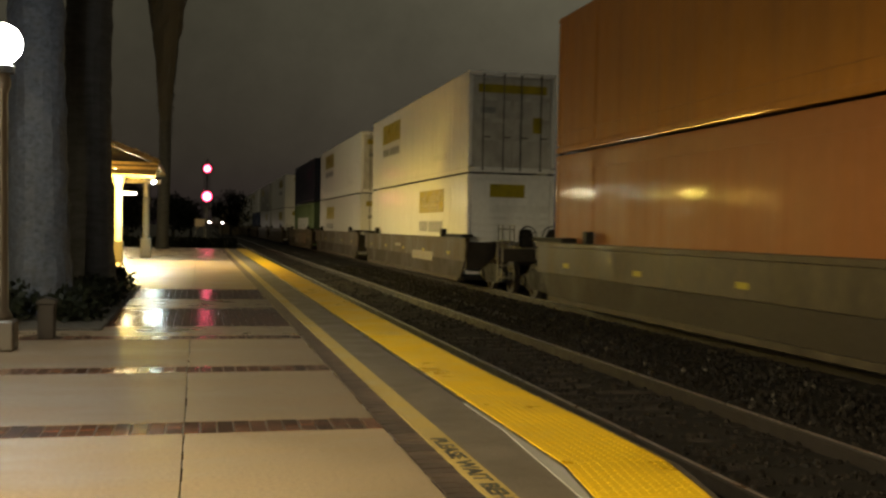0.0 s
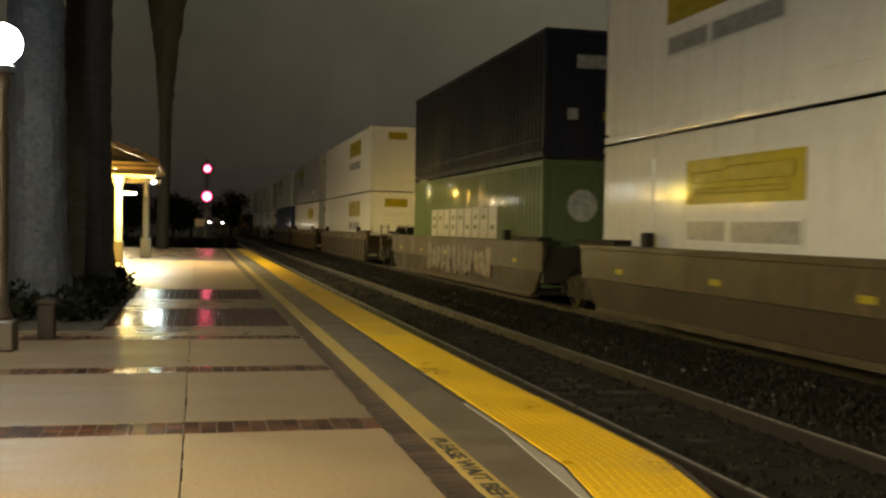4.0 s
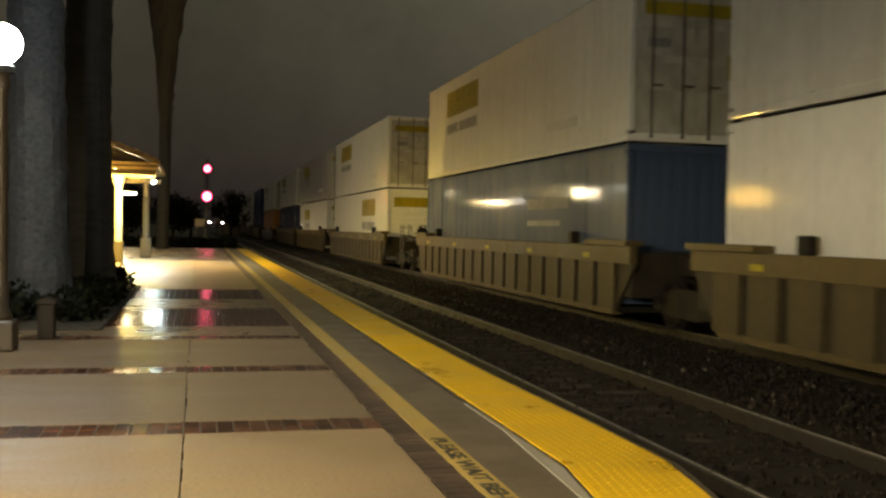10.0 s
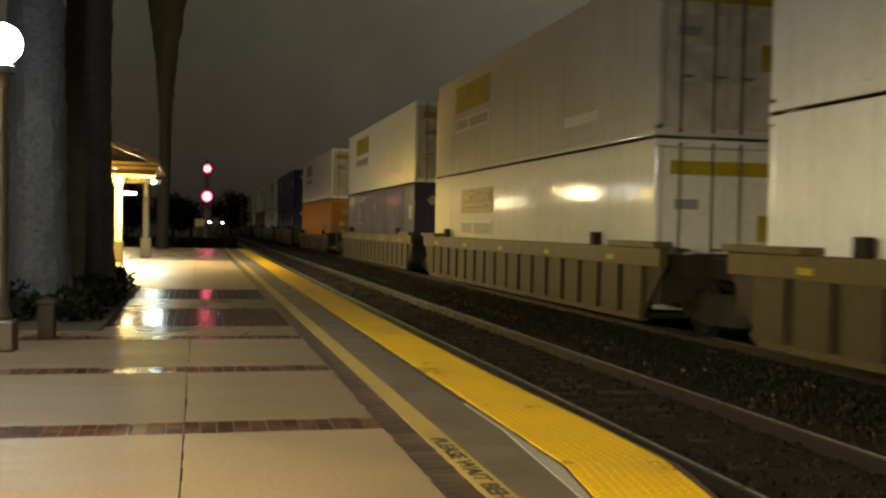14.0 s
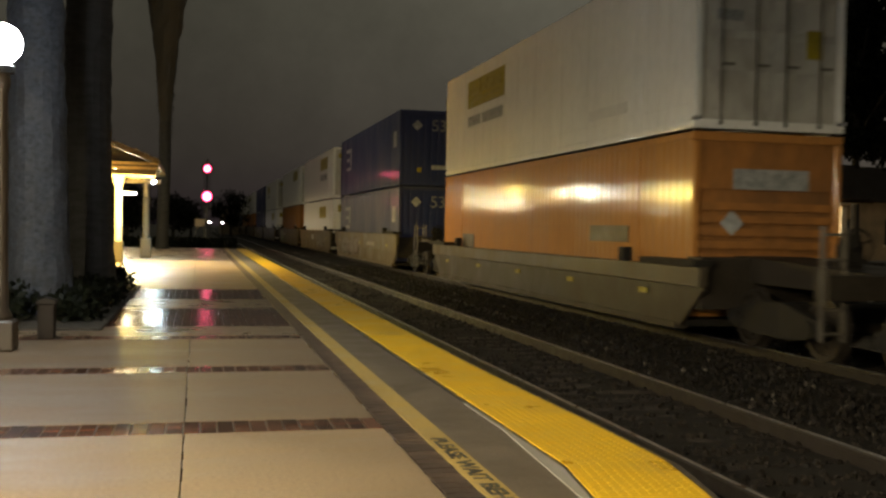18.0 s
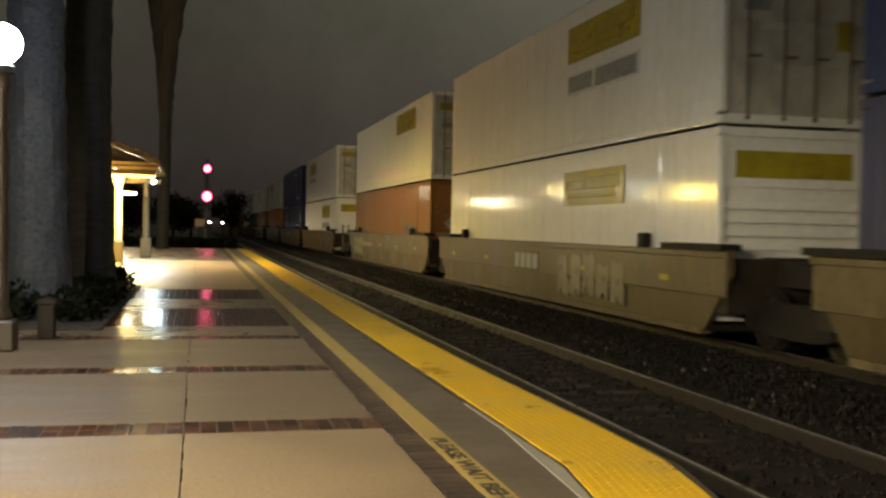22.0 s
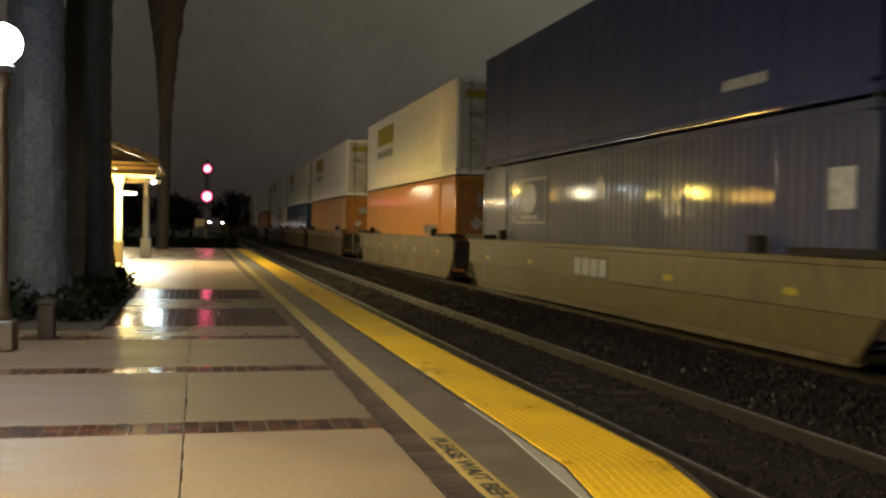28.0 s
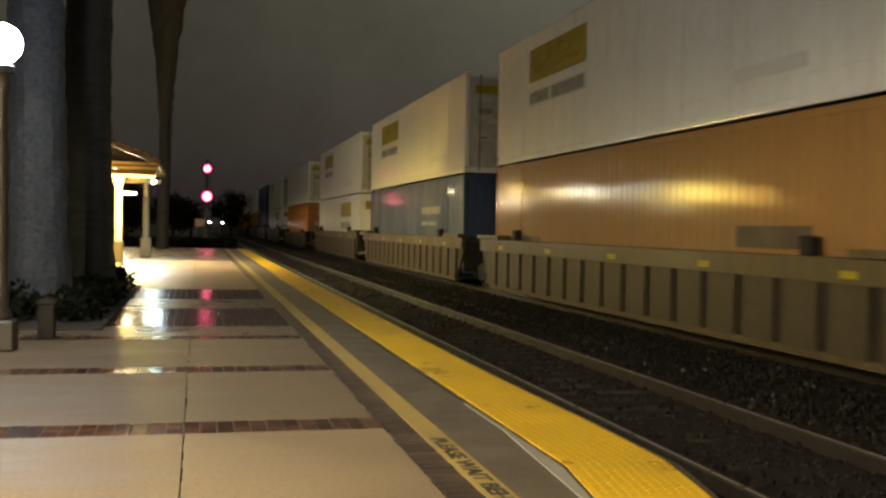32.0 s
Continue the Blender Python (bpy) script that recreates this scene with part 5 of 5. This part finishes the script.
    # a small white bulb under the eave
    for x in (1.5,):
        bm = bmesh.new()
        bmesh.ops.create_uvsphere(bm, u_segments=12, v_segments=8, radius=0.05)
        bmesh.ops.translate(bm, verts=bm.verts, vec=(x, 1.5, 2.72))
        f = part("eave_bulb", bm, BULB_WHITE, s, "small glowing white bulb")
        bm = bmesh.new()
        tube(bm, (x, 1.5, 2.757), (x, 1.5, 3.16), 0.015, 6)
        part("hanger", bm, GALV, f)
    # bench
    bm = bmesh.new()
    for k in range(3):
        box(bm, -0.9 + k * 0.14, -0.78 + k * 0.14, 2.2, 4.4, 0.42, 0.46)
    for y in (2.3, 3.2, 4.2):
        box(bm, -0.88, -0.5, y, y + 0.06, 0, 0.42)
    b = tagged(part("bench", bm, DARKMETAL), "dark slatted bench under the shelter roof", "bench")
    b.location = (-3.0, 35.0, 0)
    # the corner column and its own lamp
    bm = bmesh.new()
    box(bm, 0.3, 0.62, -0.16, 0.16, 0, 0.7)
    part("plinth", bm, DIM_COLUMN, s, bevel=0.02)
    bm = bmesh.new()
    lathe(bm, [((0.46, 0, 0.7), 0.13), ((0.46, 0, 0.78), 0.11), ((0.46, 0, 2.45), 0.12), ((0.46, 0, 2.6), 0.17), ((0.46, 0, 2.86), 0.2)], n=14)
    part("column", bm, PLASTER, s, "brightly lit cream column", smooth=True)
    f = part("light_fitting", box_mesh("wall_fitting", (0.6, 1.02, -0.22, -0.14, 2.3, 2.35), GALV), None, s, "bracket lamp")
    part("light_tube", box_mesh("wall_tube", (0.62, 1.0, -0.21, -0.15, 2.25, 2.298), WHITE_TUBE), None, f, "glowing tube")
    la = bpy.data.lights.new("shelter_light", "POINT")
    la.energy, la.color, la.shadow_soft_size = 26, (1.0, 0.9, 0.62), 0.06
    lo = new("shelter_light", la)
    lo.location = (-3.0 + 0.75, 35 - 0.5, 2.1)


ROOF_DARK = material("dark_roof_tile", (0.03, 0.024, 0.02), 0.8, 0, 0.2, 3, 40, 0.2)
WHITE_TUBE = glow("white_lamp_diffuser", (0.9, 0.95, 1.0), 30)
BULB_WHITE = glow("white_bulb_glass", (0.7, 0.87, 1.0), 400)


def tile_mesh(k):
    bm = bmesh.new()
    a = [bm.verts.new((0, 0.9 * i / 6, 0.0 + 0.035 * (1 if i % 2 else 0))) for i in range(7)]
    b = [bm.verts.new((k * 0.3, 0.9 * i / 6, -0.1 + 0.035 * (1 if i % 2 else 0))) for i in range(7)]
    a2 = [bm.verts.new((v.co.x, v.co.y, v.co.z - 0.03)) for v in a]
    b2 = [bm.verts.new((v.co.x, v.co.y, v.co.z - 0.03)) for v in b]
    for i in range(6):
        bm.faces.new((a[i], a[i + 1], b[i + 1], b[i]))
        bm.faces.new((b[i], b[i + 1], b2[i + 1], b2[i]))
        bm.faces.new((a2[i + 1], a2[i], b2[i], b2[i + 1]))
    return mesh_of(bm, TILE, name="roof_tile")


def platform_light(m, watts, tall=4.2, col=(1.0, 0.87, 0.6)):
    """A hooded warm lamp on a pole, unseen, set where the light on platform or train asks for it."""
    p = tagged(empty("platform_light", m), "dark pole with a hooded warm platform lamp", "lamp post", "hooded platform lamps")
    bm = bmesh.new()
    lathe(bm, [((0, -0.5, 0), 0.14), ((0, -0.5, 0.3), 0.08), ((0, -0.5, tall + 0.2), 0.06)], n=12)
    part("pole", bm, DARKMETAL, p)
    bm = bmesh.new()
    tube(bm, (0, -0.5, tall + 0.15), (0, 0, tall + 0.15), 0.03, 8)
    part("arm", bm, DARKMETAL, p)
    bm = bmesh.new()
    lathe(bm, [((0, 0, tall + 0.16), 0.05), ((0, 0, tall + 0.14), 0.2), ((0, 0, tall - 0.075), 0.5), ((0, 0, tall - 0.085), 0.5), ((0, 0, tall + 0.12), 0.19)], n=20, caps=False)
    part("hood", bm, DARKMETAL, p, "dark shallow hood")
    bm = bmesh.new()
    bmesh.ops.create_uvsphere(bm, u_segments=14, v_segments=8, radius=0.07)
    bmesh.ops.translate(bm, verts=bm.verts, vec=(0, 0, tall + 0.02))
    part("bulb", bm, TUBE, p, "glowing bulb")
    la = bpy.data.lights.new("platform_lamp", "POINT")
    la.energy, la.color, la.shadow_soft_size = watts, col, 0.06
    lo = new("platform_lamp", la)
    lo.location = m @ Vector((0, 0, tall - 0.06))


def lantern(m, glass, h=2.4):
    p = tagged(empty("lantern_post", m), "short dark post with a small lit lantern", "lamp post", "lantern posts by the shelter")
    bm = bmesh.new()
    lathe(bm, [((0, 0, 0), 0.1), ((0, 0, 0.2), 0.05), ((0, 0, h), 0.035)], n=10)
    part("post", bm, DARKMETAL, p)
    bm = bmesh.new()
    lathe(bm, [((0, 0, h), 0.07), ((0, 0, h + 0.1), 0.15), ((0, 0, h + 0.38), 0.16), ((0, 0, h + 0.4), 0.1)], n=12)
    part("glass", bm, glass, p, "glowing lantern glass")
    bm = bmesh.new()
    lathe(bm, [((0, 0, h + 0.403), 0.19), ((0, 0, h + 0.52), 0.03)], n=12)
    part("cap", bm, DARKMETAL, p)


def lantern_lamp(x, y, watts):
    la = bpy.data.lights.new("lantern_lamp", "POINT")
    la.energy, la.color, la.shadow_soft_size = watts, (1.0, 0.88, 0.58), 0.22
    lo = new("lantern_lamp", la)
    lo.location = (x + 0.55, y, 3.2)


def planting_bed():
    tagged(boxed("planting_bed", (-6.9, -1.12, 12.95, 21.9, -0.3, 0.03), SOIL), "dark soil planting bed round the palms", "planting bed", kind="structure")
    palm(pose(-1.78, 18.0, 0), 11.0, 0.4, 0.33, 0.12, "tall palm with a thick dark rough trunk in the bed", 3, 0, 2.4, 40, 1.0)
    palm(pose(-2.2, 15.2, 0), 10.0, 0.38, 0.33, 0.16, "tall palm with a rough blotched trunk lit by a lamp", 8, 0, 2.4, 40, 1.6, BARK_LAMPLIT)
    rng = random.Random(4)
    for k, (x, y, w) in enumerate(((-1.6, 14.0, 0.42), (-1.62, 15.1, 0.45), (-1.5, 16.4, 0.4), (-1.6, 17.4, 0.42), (-1.55, 19.2, 0.45), (-1.6, 20.6, 0.45), (-2.4, 14.0, 0.5), (-3.1, 14.6, 0.55), (-3.0, 16.6, 0.6), (-2.9, 18.8, 0.6))):
        verts, faces = [], []
        for q in range(420):
            d = Vector((rng.gauss(0, 1), rng.gauss(0, 1), abs(rng.gauss(0, 0.8)))).normalized()
            b = Vector((0, 0, 0.05)) + d * w * rng.uniform(0.5, 1.0)
            o = Vector((rng.gauss(0, 1), rng.gauss(0, 1), rng.gauss(0.3, 1))).normalized()
            leaf_blade(verts, faces, b, o, d, 0.13, 0.035)
        s = tagged(empty("shrub", pose(x, y, 0.02)), "low dark green shrub in the bed", "shrub", "shrubs of the bed")
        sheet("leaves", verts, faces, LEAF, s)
        bm = bmesh.new()
        for q in range(5):
            a = q * 1.257
            tube(bm, (0, 0, 0), (0.3 * w * math.cos(a), 0.3 * w * math.sin(a), 0.7 * w), 0.012, 5)
        part("stems", bm, BARK, s)


# ---- far end of the line ----
def signal_mast():
    s = tagged(empty("railway_signal", pose(0.6, 75.0, GROUND)), "dark signal mast with two lit red lamps", "railway signal")
    bm = bmesh.new()
    lathe(bm, [((0, 0, 0), 0.2), ((0, 0, 0.25), 0.2), ((0, 0, 0.26), 0.07), ((0, 0, 6.5), 0.06)], n=10)
    part("mast", bm, DARKMETAL, s)
    for z in (3.3 - GROUND, 5.29 - GROUND):
        bm = bmesh.new()
        lathe(bm, [((0, -0.12, z), 0.42), ((0, -0.08, z), 0.42)], axis=1, n=24)
        b = part("backplate", bm, DARKMETAL, s, "round dark backplate")
        bm = bmesh.new()
        # rim of this disc, round the core, imitates the lamp's halo of glare
        lathe(bm, [((0, -0.18, z), 0.36 if z < 5 else 0.28), ((0, -0.125, z), 0.36 if z < 5 else 0.28)], axis=1, n=20)
        part("lens", bm, SIGNAL_RED, b, "glowing red lens with a halo rim")
        bm = bmesh.new()
        lathe(bm, [((0, -0.21, z), 0.3 if z < 5 else 0.23), ((0, -0.183, z), 0.3 if z < 5 else 0.23)], axis=1, n=20)
        part("lens_core", bm, SIGNAL_CORE, b, "blinding core of the lens")
        bm = bmesh.new()
        for i in range(10):
            a0, a1 = math.pi * i / 10, math.pi * (i + 1) / 10
            q = [(0.4 * math.cos(a), y, z + 0.4 * math.sin(a)) for a, y in ((a0, -0.125), (a1, -0.125), (a1, -0.42), (a0, -0.42))]
            bm.faces.new([bm.verts.new(p) for p in q])
        part("hood", bm, DARKMETAL, b)
    bm = bmesh.new()
    for x in (-0.2, 0.2):
        tube(bm, (x, 0.12, 0.2), (x, 0.12, 6.3), 0.02, 6)
    for k in range(18):
        tube(bm, (-0.2, 0.12, 0.4 + k * 0.33), (0.2, 0.12, 0.4 + k * 0.33), 0.015, 6)
    part("ladder", bm, DARKMETAL, s)
    c = tagged(empty("trackside_sign", pose(0.15, 74.0, GROUND)), "small pale trackside sign board on two posts", "sign")
    boxed("board", (-0.36, 0.36, -0.03, 0.0, 1.66, 2.2), GREYCON, c, bevel=0.01)
    for x in (-0.28, 0.28):
        boxed("post", (x - 0.03, x + 0.03, 0.003, 0.06, 0, 2.15), DARKMETAL, c)


def distance():
    # far lamps, hedge and trees past the platform's end
    for x, y, z in ((1.4, 130, 1.55), (3.0, 132, 1.55), (-10.03, 60, 2.88), (-10.18, 60, 5.82)):
        l = tagged(empty("far_lamp", pose(x, y, GROUND)), "far white road lamp on a thin pole", "street lamp", "far lamps")
        bm = bmesh.new()
        tube(bm, (0, 0, 0), (0, 0, z - GROUND), 0.06, 6)
        part("pole", bm, DARKMETAL, l)
        bm = bmesh.new()
        bmesh.ops.create_uvsphere(bm, u_segments=12, v_segments=8, radius=0.13 if y > 100 else 0.08)
        bmesh.ops.translate(bm, verts=bm.verts, vec=(0, 0, z - GROUND))
        part("lamp_head", bm, HEADLIGHT, l, "glowing white lamp")
    for k, (x, y, h, w) in enumerate(((-6, 92, 4.6, 2.6), (-2.4, 104, 4.2, 2.6), (-11, 88, 6, 3.2), (4.6, 150, 6.5, 3.2), (-1, 150, 5, 3.4), (-8, 120, 6.2, 3.4))):
        clump_tree(pose(x, y, GROUND), "dark leafy tree far behind the platform", 20 + k, 1.4, w, h, 2200, "tree", 0.3)
    verts, faces = [], []
    rng = random.Random(6)
    for q in range(6000):
        x, y = rng.uniform(-9, 2.2), rng.uniform(62, 66)
        leaf_blade(verts, faces, Vector((x, y, GROUND + 0.9 * rng.random())), Vector((rng.gauss(0, 1), rng.gauss(0, 1), rng.gauss(0.5, 1))).normalized(), Vector((0, 1, 0.2)), 0.25, 0.07)
    me = bpy.data.meshes.new("hedge")
    me.from_pydata(verts, [], faces)
    me.materials.append(LEAF)
    tagged(new("hedge", me), "low dark hedge past the platform end", "hedge", kind="stuff")
    palm(pose(-1.75, 54.5, GROUND), 17.0, 0.3, 0.26, 0.1, "tall dark fan palm with a long skirt of dead fronds", 5, 11.5, 2.3, 44)
    # a far lit building by the line
    b = tagged(empty("far_building", pose(13.0, 190, GROUND)), "far low building dimly lit by red and warm light", "building")
    boxed("wall", (-9, 9, 0, 12, 0, 5.0), FAR_WALL, b)
    bm = bmesh.new()
    prism(bm, [(-9.6, 5.0), (9.6, 5.0), (0, 7.4)], 1, -0.6, 12.6)
    part("roof", bm, TILE, b)
    for k in range(5):
        w = boxed("window", (-7.5 + k * 3.2, -5.9 + k * 3.2, -0.06, -0.004, 1.6, 3.4), DARKMETAL, b)


# ---- across the tracks ----
def street_lamp(x, y, z, aim, label):
    s = tagged(empty("street_lamp", pose(x, y, GROUND)), label, "street lamp", "street lamps across the tracks")
    h = z - GROUND
    bm = bmesh.new()
    lathe(bm, [((0, 0, 0), 0.12), ((0, 0, 0.4), 0.09), ((0, 0, h - 0.2), 0.05)], n=10)
    part("pole", bm, GALV, s)
    for dx, dy in aim:
        bm = bmesh.new()
        tube(bm, (0, 0, h - 0.35), (dx * 0.6, dy * 0.6, h + 0.05), 0.035, 8)
        tube(bm, (dx * 0.6, dy * 0.6, h + 0.05), (dx, dy, h + 0.06), 0.035, 8)
        part("arm", bm, GALV, s)
        bm = bmesh.new()
        box(bm, dx - 0.16, dx + 0.16, dy - 0.3, dy + 0.3, h + 0.02, h + 0.13)
        k = part("lamp_head", bm, GALV, s, bevel=0.03)
        bm = bmesh.new()
        bmesh.ops.create_uvsphere(bm, u_segments=14, v_segments=8, radius=0.17)
        bmesh.ops.translate(bm, verts=bm.verts, vec=(dx, dy, h - 0.06))
        part("lens", bm, STREET_LIGHT, k, "glowing lens")


def across():
    tagged(boxed("far_platform", (12.8, 32, -10, 90, GROUND - 0.1, -0.05), GREYCON), "dim concrete platform across the tracks", "platform", kind="structure")
    street_lamp(20.9, 41.0, 4.9, ((-1.05, 0.45), (1.1, -0.5)), "grey street lamp with two lit heads across the tracks")
    # canopy along the far platform, lit from inside
    c = tagged(empty("far_canopy", pose(20.5, 33.0, -0.05)), "dark-roofed station canopy with warm lit columns across the tracks", "canopy", "far canopies")
    for y in (0.6, 3.7, 7.5, 11.6):
        for x in (0.0, 3.0):
            boxed("plinth", (x - 0.17, x + 0.17, y - 0.17, y + 0.17, 0, 1.05), PLASTER, c)
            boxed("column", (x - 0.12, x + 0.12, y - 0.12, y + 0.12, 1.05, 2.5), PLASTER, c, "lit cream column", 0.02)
        for k in (-1, 1):
            bm = bmesh.new()
            prism(bm, [(y + k * 0.1, 2.05), (y + k * 0.6, 2.6), (y + k * 0.45, 2.6), (y + k * 0.1, 2.25)], 0, -0.06, 0.06)
            part("bracket", bm, PLASTER, c)
    boxed("ceiling_board", (-0.6, 3.6, -0.4, 12.6, 2.6, 2.72), BROWN_WOOD, c)
    bm = bmesh.new()
    prism(bm, [(-1.0, 2.72), (4.0, 2.72), (2.4, 3.95), (0.7, 3.95)], 1, -0.8, 13.0)
    part("roof", bm, ROOF_DARK, c, "dark tile roof")
    for x, y in ((1.0, 0.2), (0.5, 1.9), (0.5, 5.2), (0.5, 9.2), (0.5, 10.2), (0.5, 11.2)):
        bm = bmesh.new()
        lathe(bm, [((x, y, 2.34), 0.07), ((x, y, 2.44), 0.18), ((x, y, 2.598), 0.16)], n=14)
        part("ceiling_lamp", bm, STREET_LIGHT, c, "glowing round lamp")
    for y in (2.2, 5.6, 9.6):
        la = bpy.data.lights.new("canopy_light", "POINT")
        la.energy, la.color, la.shadow_soft_size = 800, (1.0, 0.74, 0.36), 0.15
        lo = new("canopy_light", la)
        lo.location = (20.0, 33 + y, 2.2)
    for x, y, z in ((20.51, 46, 3.68), (21.7, 46, 2.5), (19.77, 46, 2.4), (24.88, 46, 1.9)):
        l = tagged(empty("far_lamp", pose(x, y, -0.05)), "small white lamp on a post across the tracks", "lamp", "small far lamps")
        bm = bmesh.new()
        tube(bm, (0, 0, 0), (0, 0, z + 0.05), 0.04, 6)
        part("post", bm, DARKMETAL, l)
        bm = bmesh.new()
        bmesh.ops.create_uvsphere(bm, u_segments=12, v_segments=8, radius=0.13)
        bmesh.ops.translate(bm, verts=bm.verts, vec=(0, 0, z + 0.1))
        part("globe", bm, HEADLIGHT, l, "glowing white globe")
    # a building further back, utility pole, palm, tree
    b = tagged(empty("station_building", pose(36, 52, -0.05)), "dark low station building across the tracks", "building")
    boxed("wall", (-9, 12, 0, 9, 0, 3.4), FAR_WALL, b)
    bm = bmesh.new()
    prism(bm, [(-9.8, 3.4), (12.8, 3.4), (10, 5.4), (-7, 5.4)], 1, -0.8, 9.8)
    part("roof", bm, ROOF_DARK, b)
    for k in range(5):
        w = boxed("window", (-7.6 + k * 3.6, -6.2 + k * 3.6, -0.05, -0.004, 0.9, 2.4), DARKMETAL, b)
        boxed("sill", (-7.7 + k * 3.6, -6.1 + k * 3.6, -0.12, -0.004, 0.8, 0.9), PLASTER, w)
    u = tagged(empty("utility_pole", pose(26.2, 44.2, -0.05)), "thin dark utility pole with step irons", "utility pole")
    bm = bmesh.new()
    lathe(bm, [((0, 0, 0), 0.13), ((0.12, 0, 10.3), 0.09)], n=10)
    part("pole", bm, DARKMETAL, u)
    bm = bmesh.new()
    for k in range(16):
        z = 3.4 + k * 0.42
        tube(bm, (0.05, 0, z), (0.05 + 0.3 * (-1) ** k, 0, z + 0.02), 0.02, 5)
    part("step_irons", bm, DARKMETAL, u)
    boxed("crossarm", (-0.18, 0.42, -0.06, 0.06, 10.0, 10.1), DARKMETAL, u)
    for x in (-0.1, 0.34):
        bm = bmesh.new()
        lathe(bm, [((x, 0, 10.1), 0.03), ((x, 0, 10.16), 0.05), ((x, 0, 10.24), 0.03)], n=8)
        part("insulator", bm, DARKMETAL, u)
    palm(pose(21.0, 45.4, -0.05), 11.4, 0.24, 0.2, 0.08, "dark fan palm across the tracks", 11, 1.8, 2.3, 44)
    clump_tree(pose(27.6, 38.6, -0.05), "large dark leafy tree across the tracks", 31, 4.6, 2.7, 13.5, 26000, "tree", 0.2)


ground_sheet()
tracks()
lamp_post(pose(LAMP_X, LAMP_Y, 0))
# two more posts behind the camera, unseen, added for their light
for y in (-13.0, -37.0):
    lamp_post(pose(LAMP_X, y, 0))
platform_light(pose(-3.5, 1.2, 0), 3400, 3.6)
# added out of view to light the sides of the train
platform_light(pose(-6.4, 3.8, 0), 3100, 3.2, (1.0, 0.9, 0.66))
for x, y, mat, h in ((-3.6, 31.0, WARM_GLASS, 2.4), (-3.7, 32.6, WARM_GLASS, 2.4), (-4.0, 47.0, LAMP_GLASS, 3.0)):
    lantern(pose(x, y, 0), mat, h)
lantern(pose(-5.2, 63.6, GROUND), LAMP_GLASS, 3.55)
lantern_lamp(-4.0, 47.0, 800)
# added to light the far part of the train
platform_light(pose(-5.2, 68.4, GROUND), 3000, 3.8, (1.0, 0.8, 0.46))
bollard(pose(-1.63, 12.1, 0))
planting_bed()
shelter()
signal_mast()
distance()
across()
train()
ballast_stones()
platform()
motions()
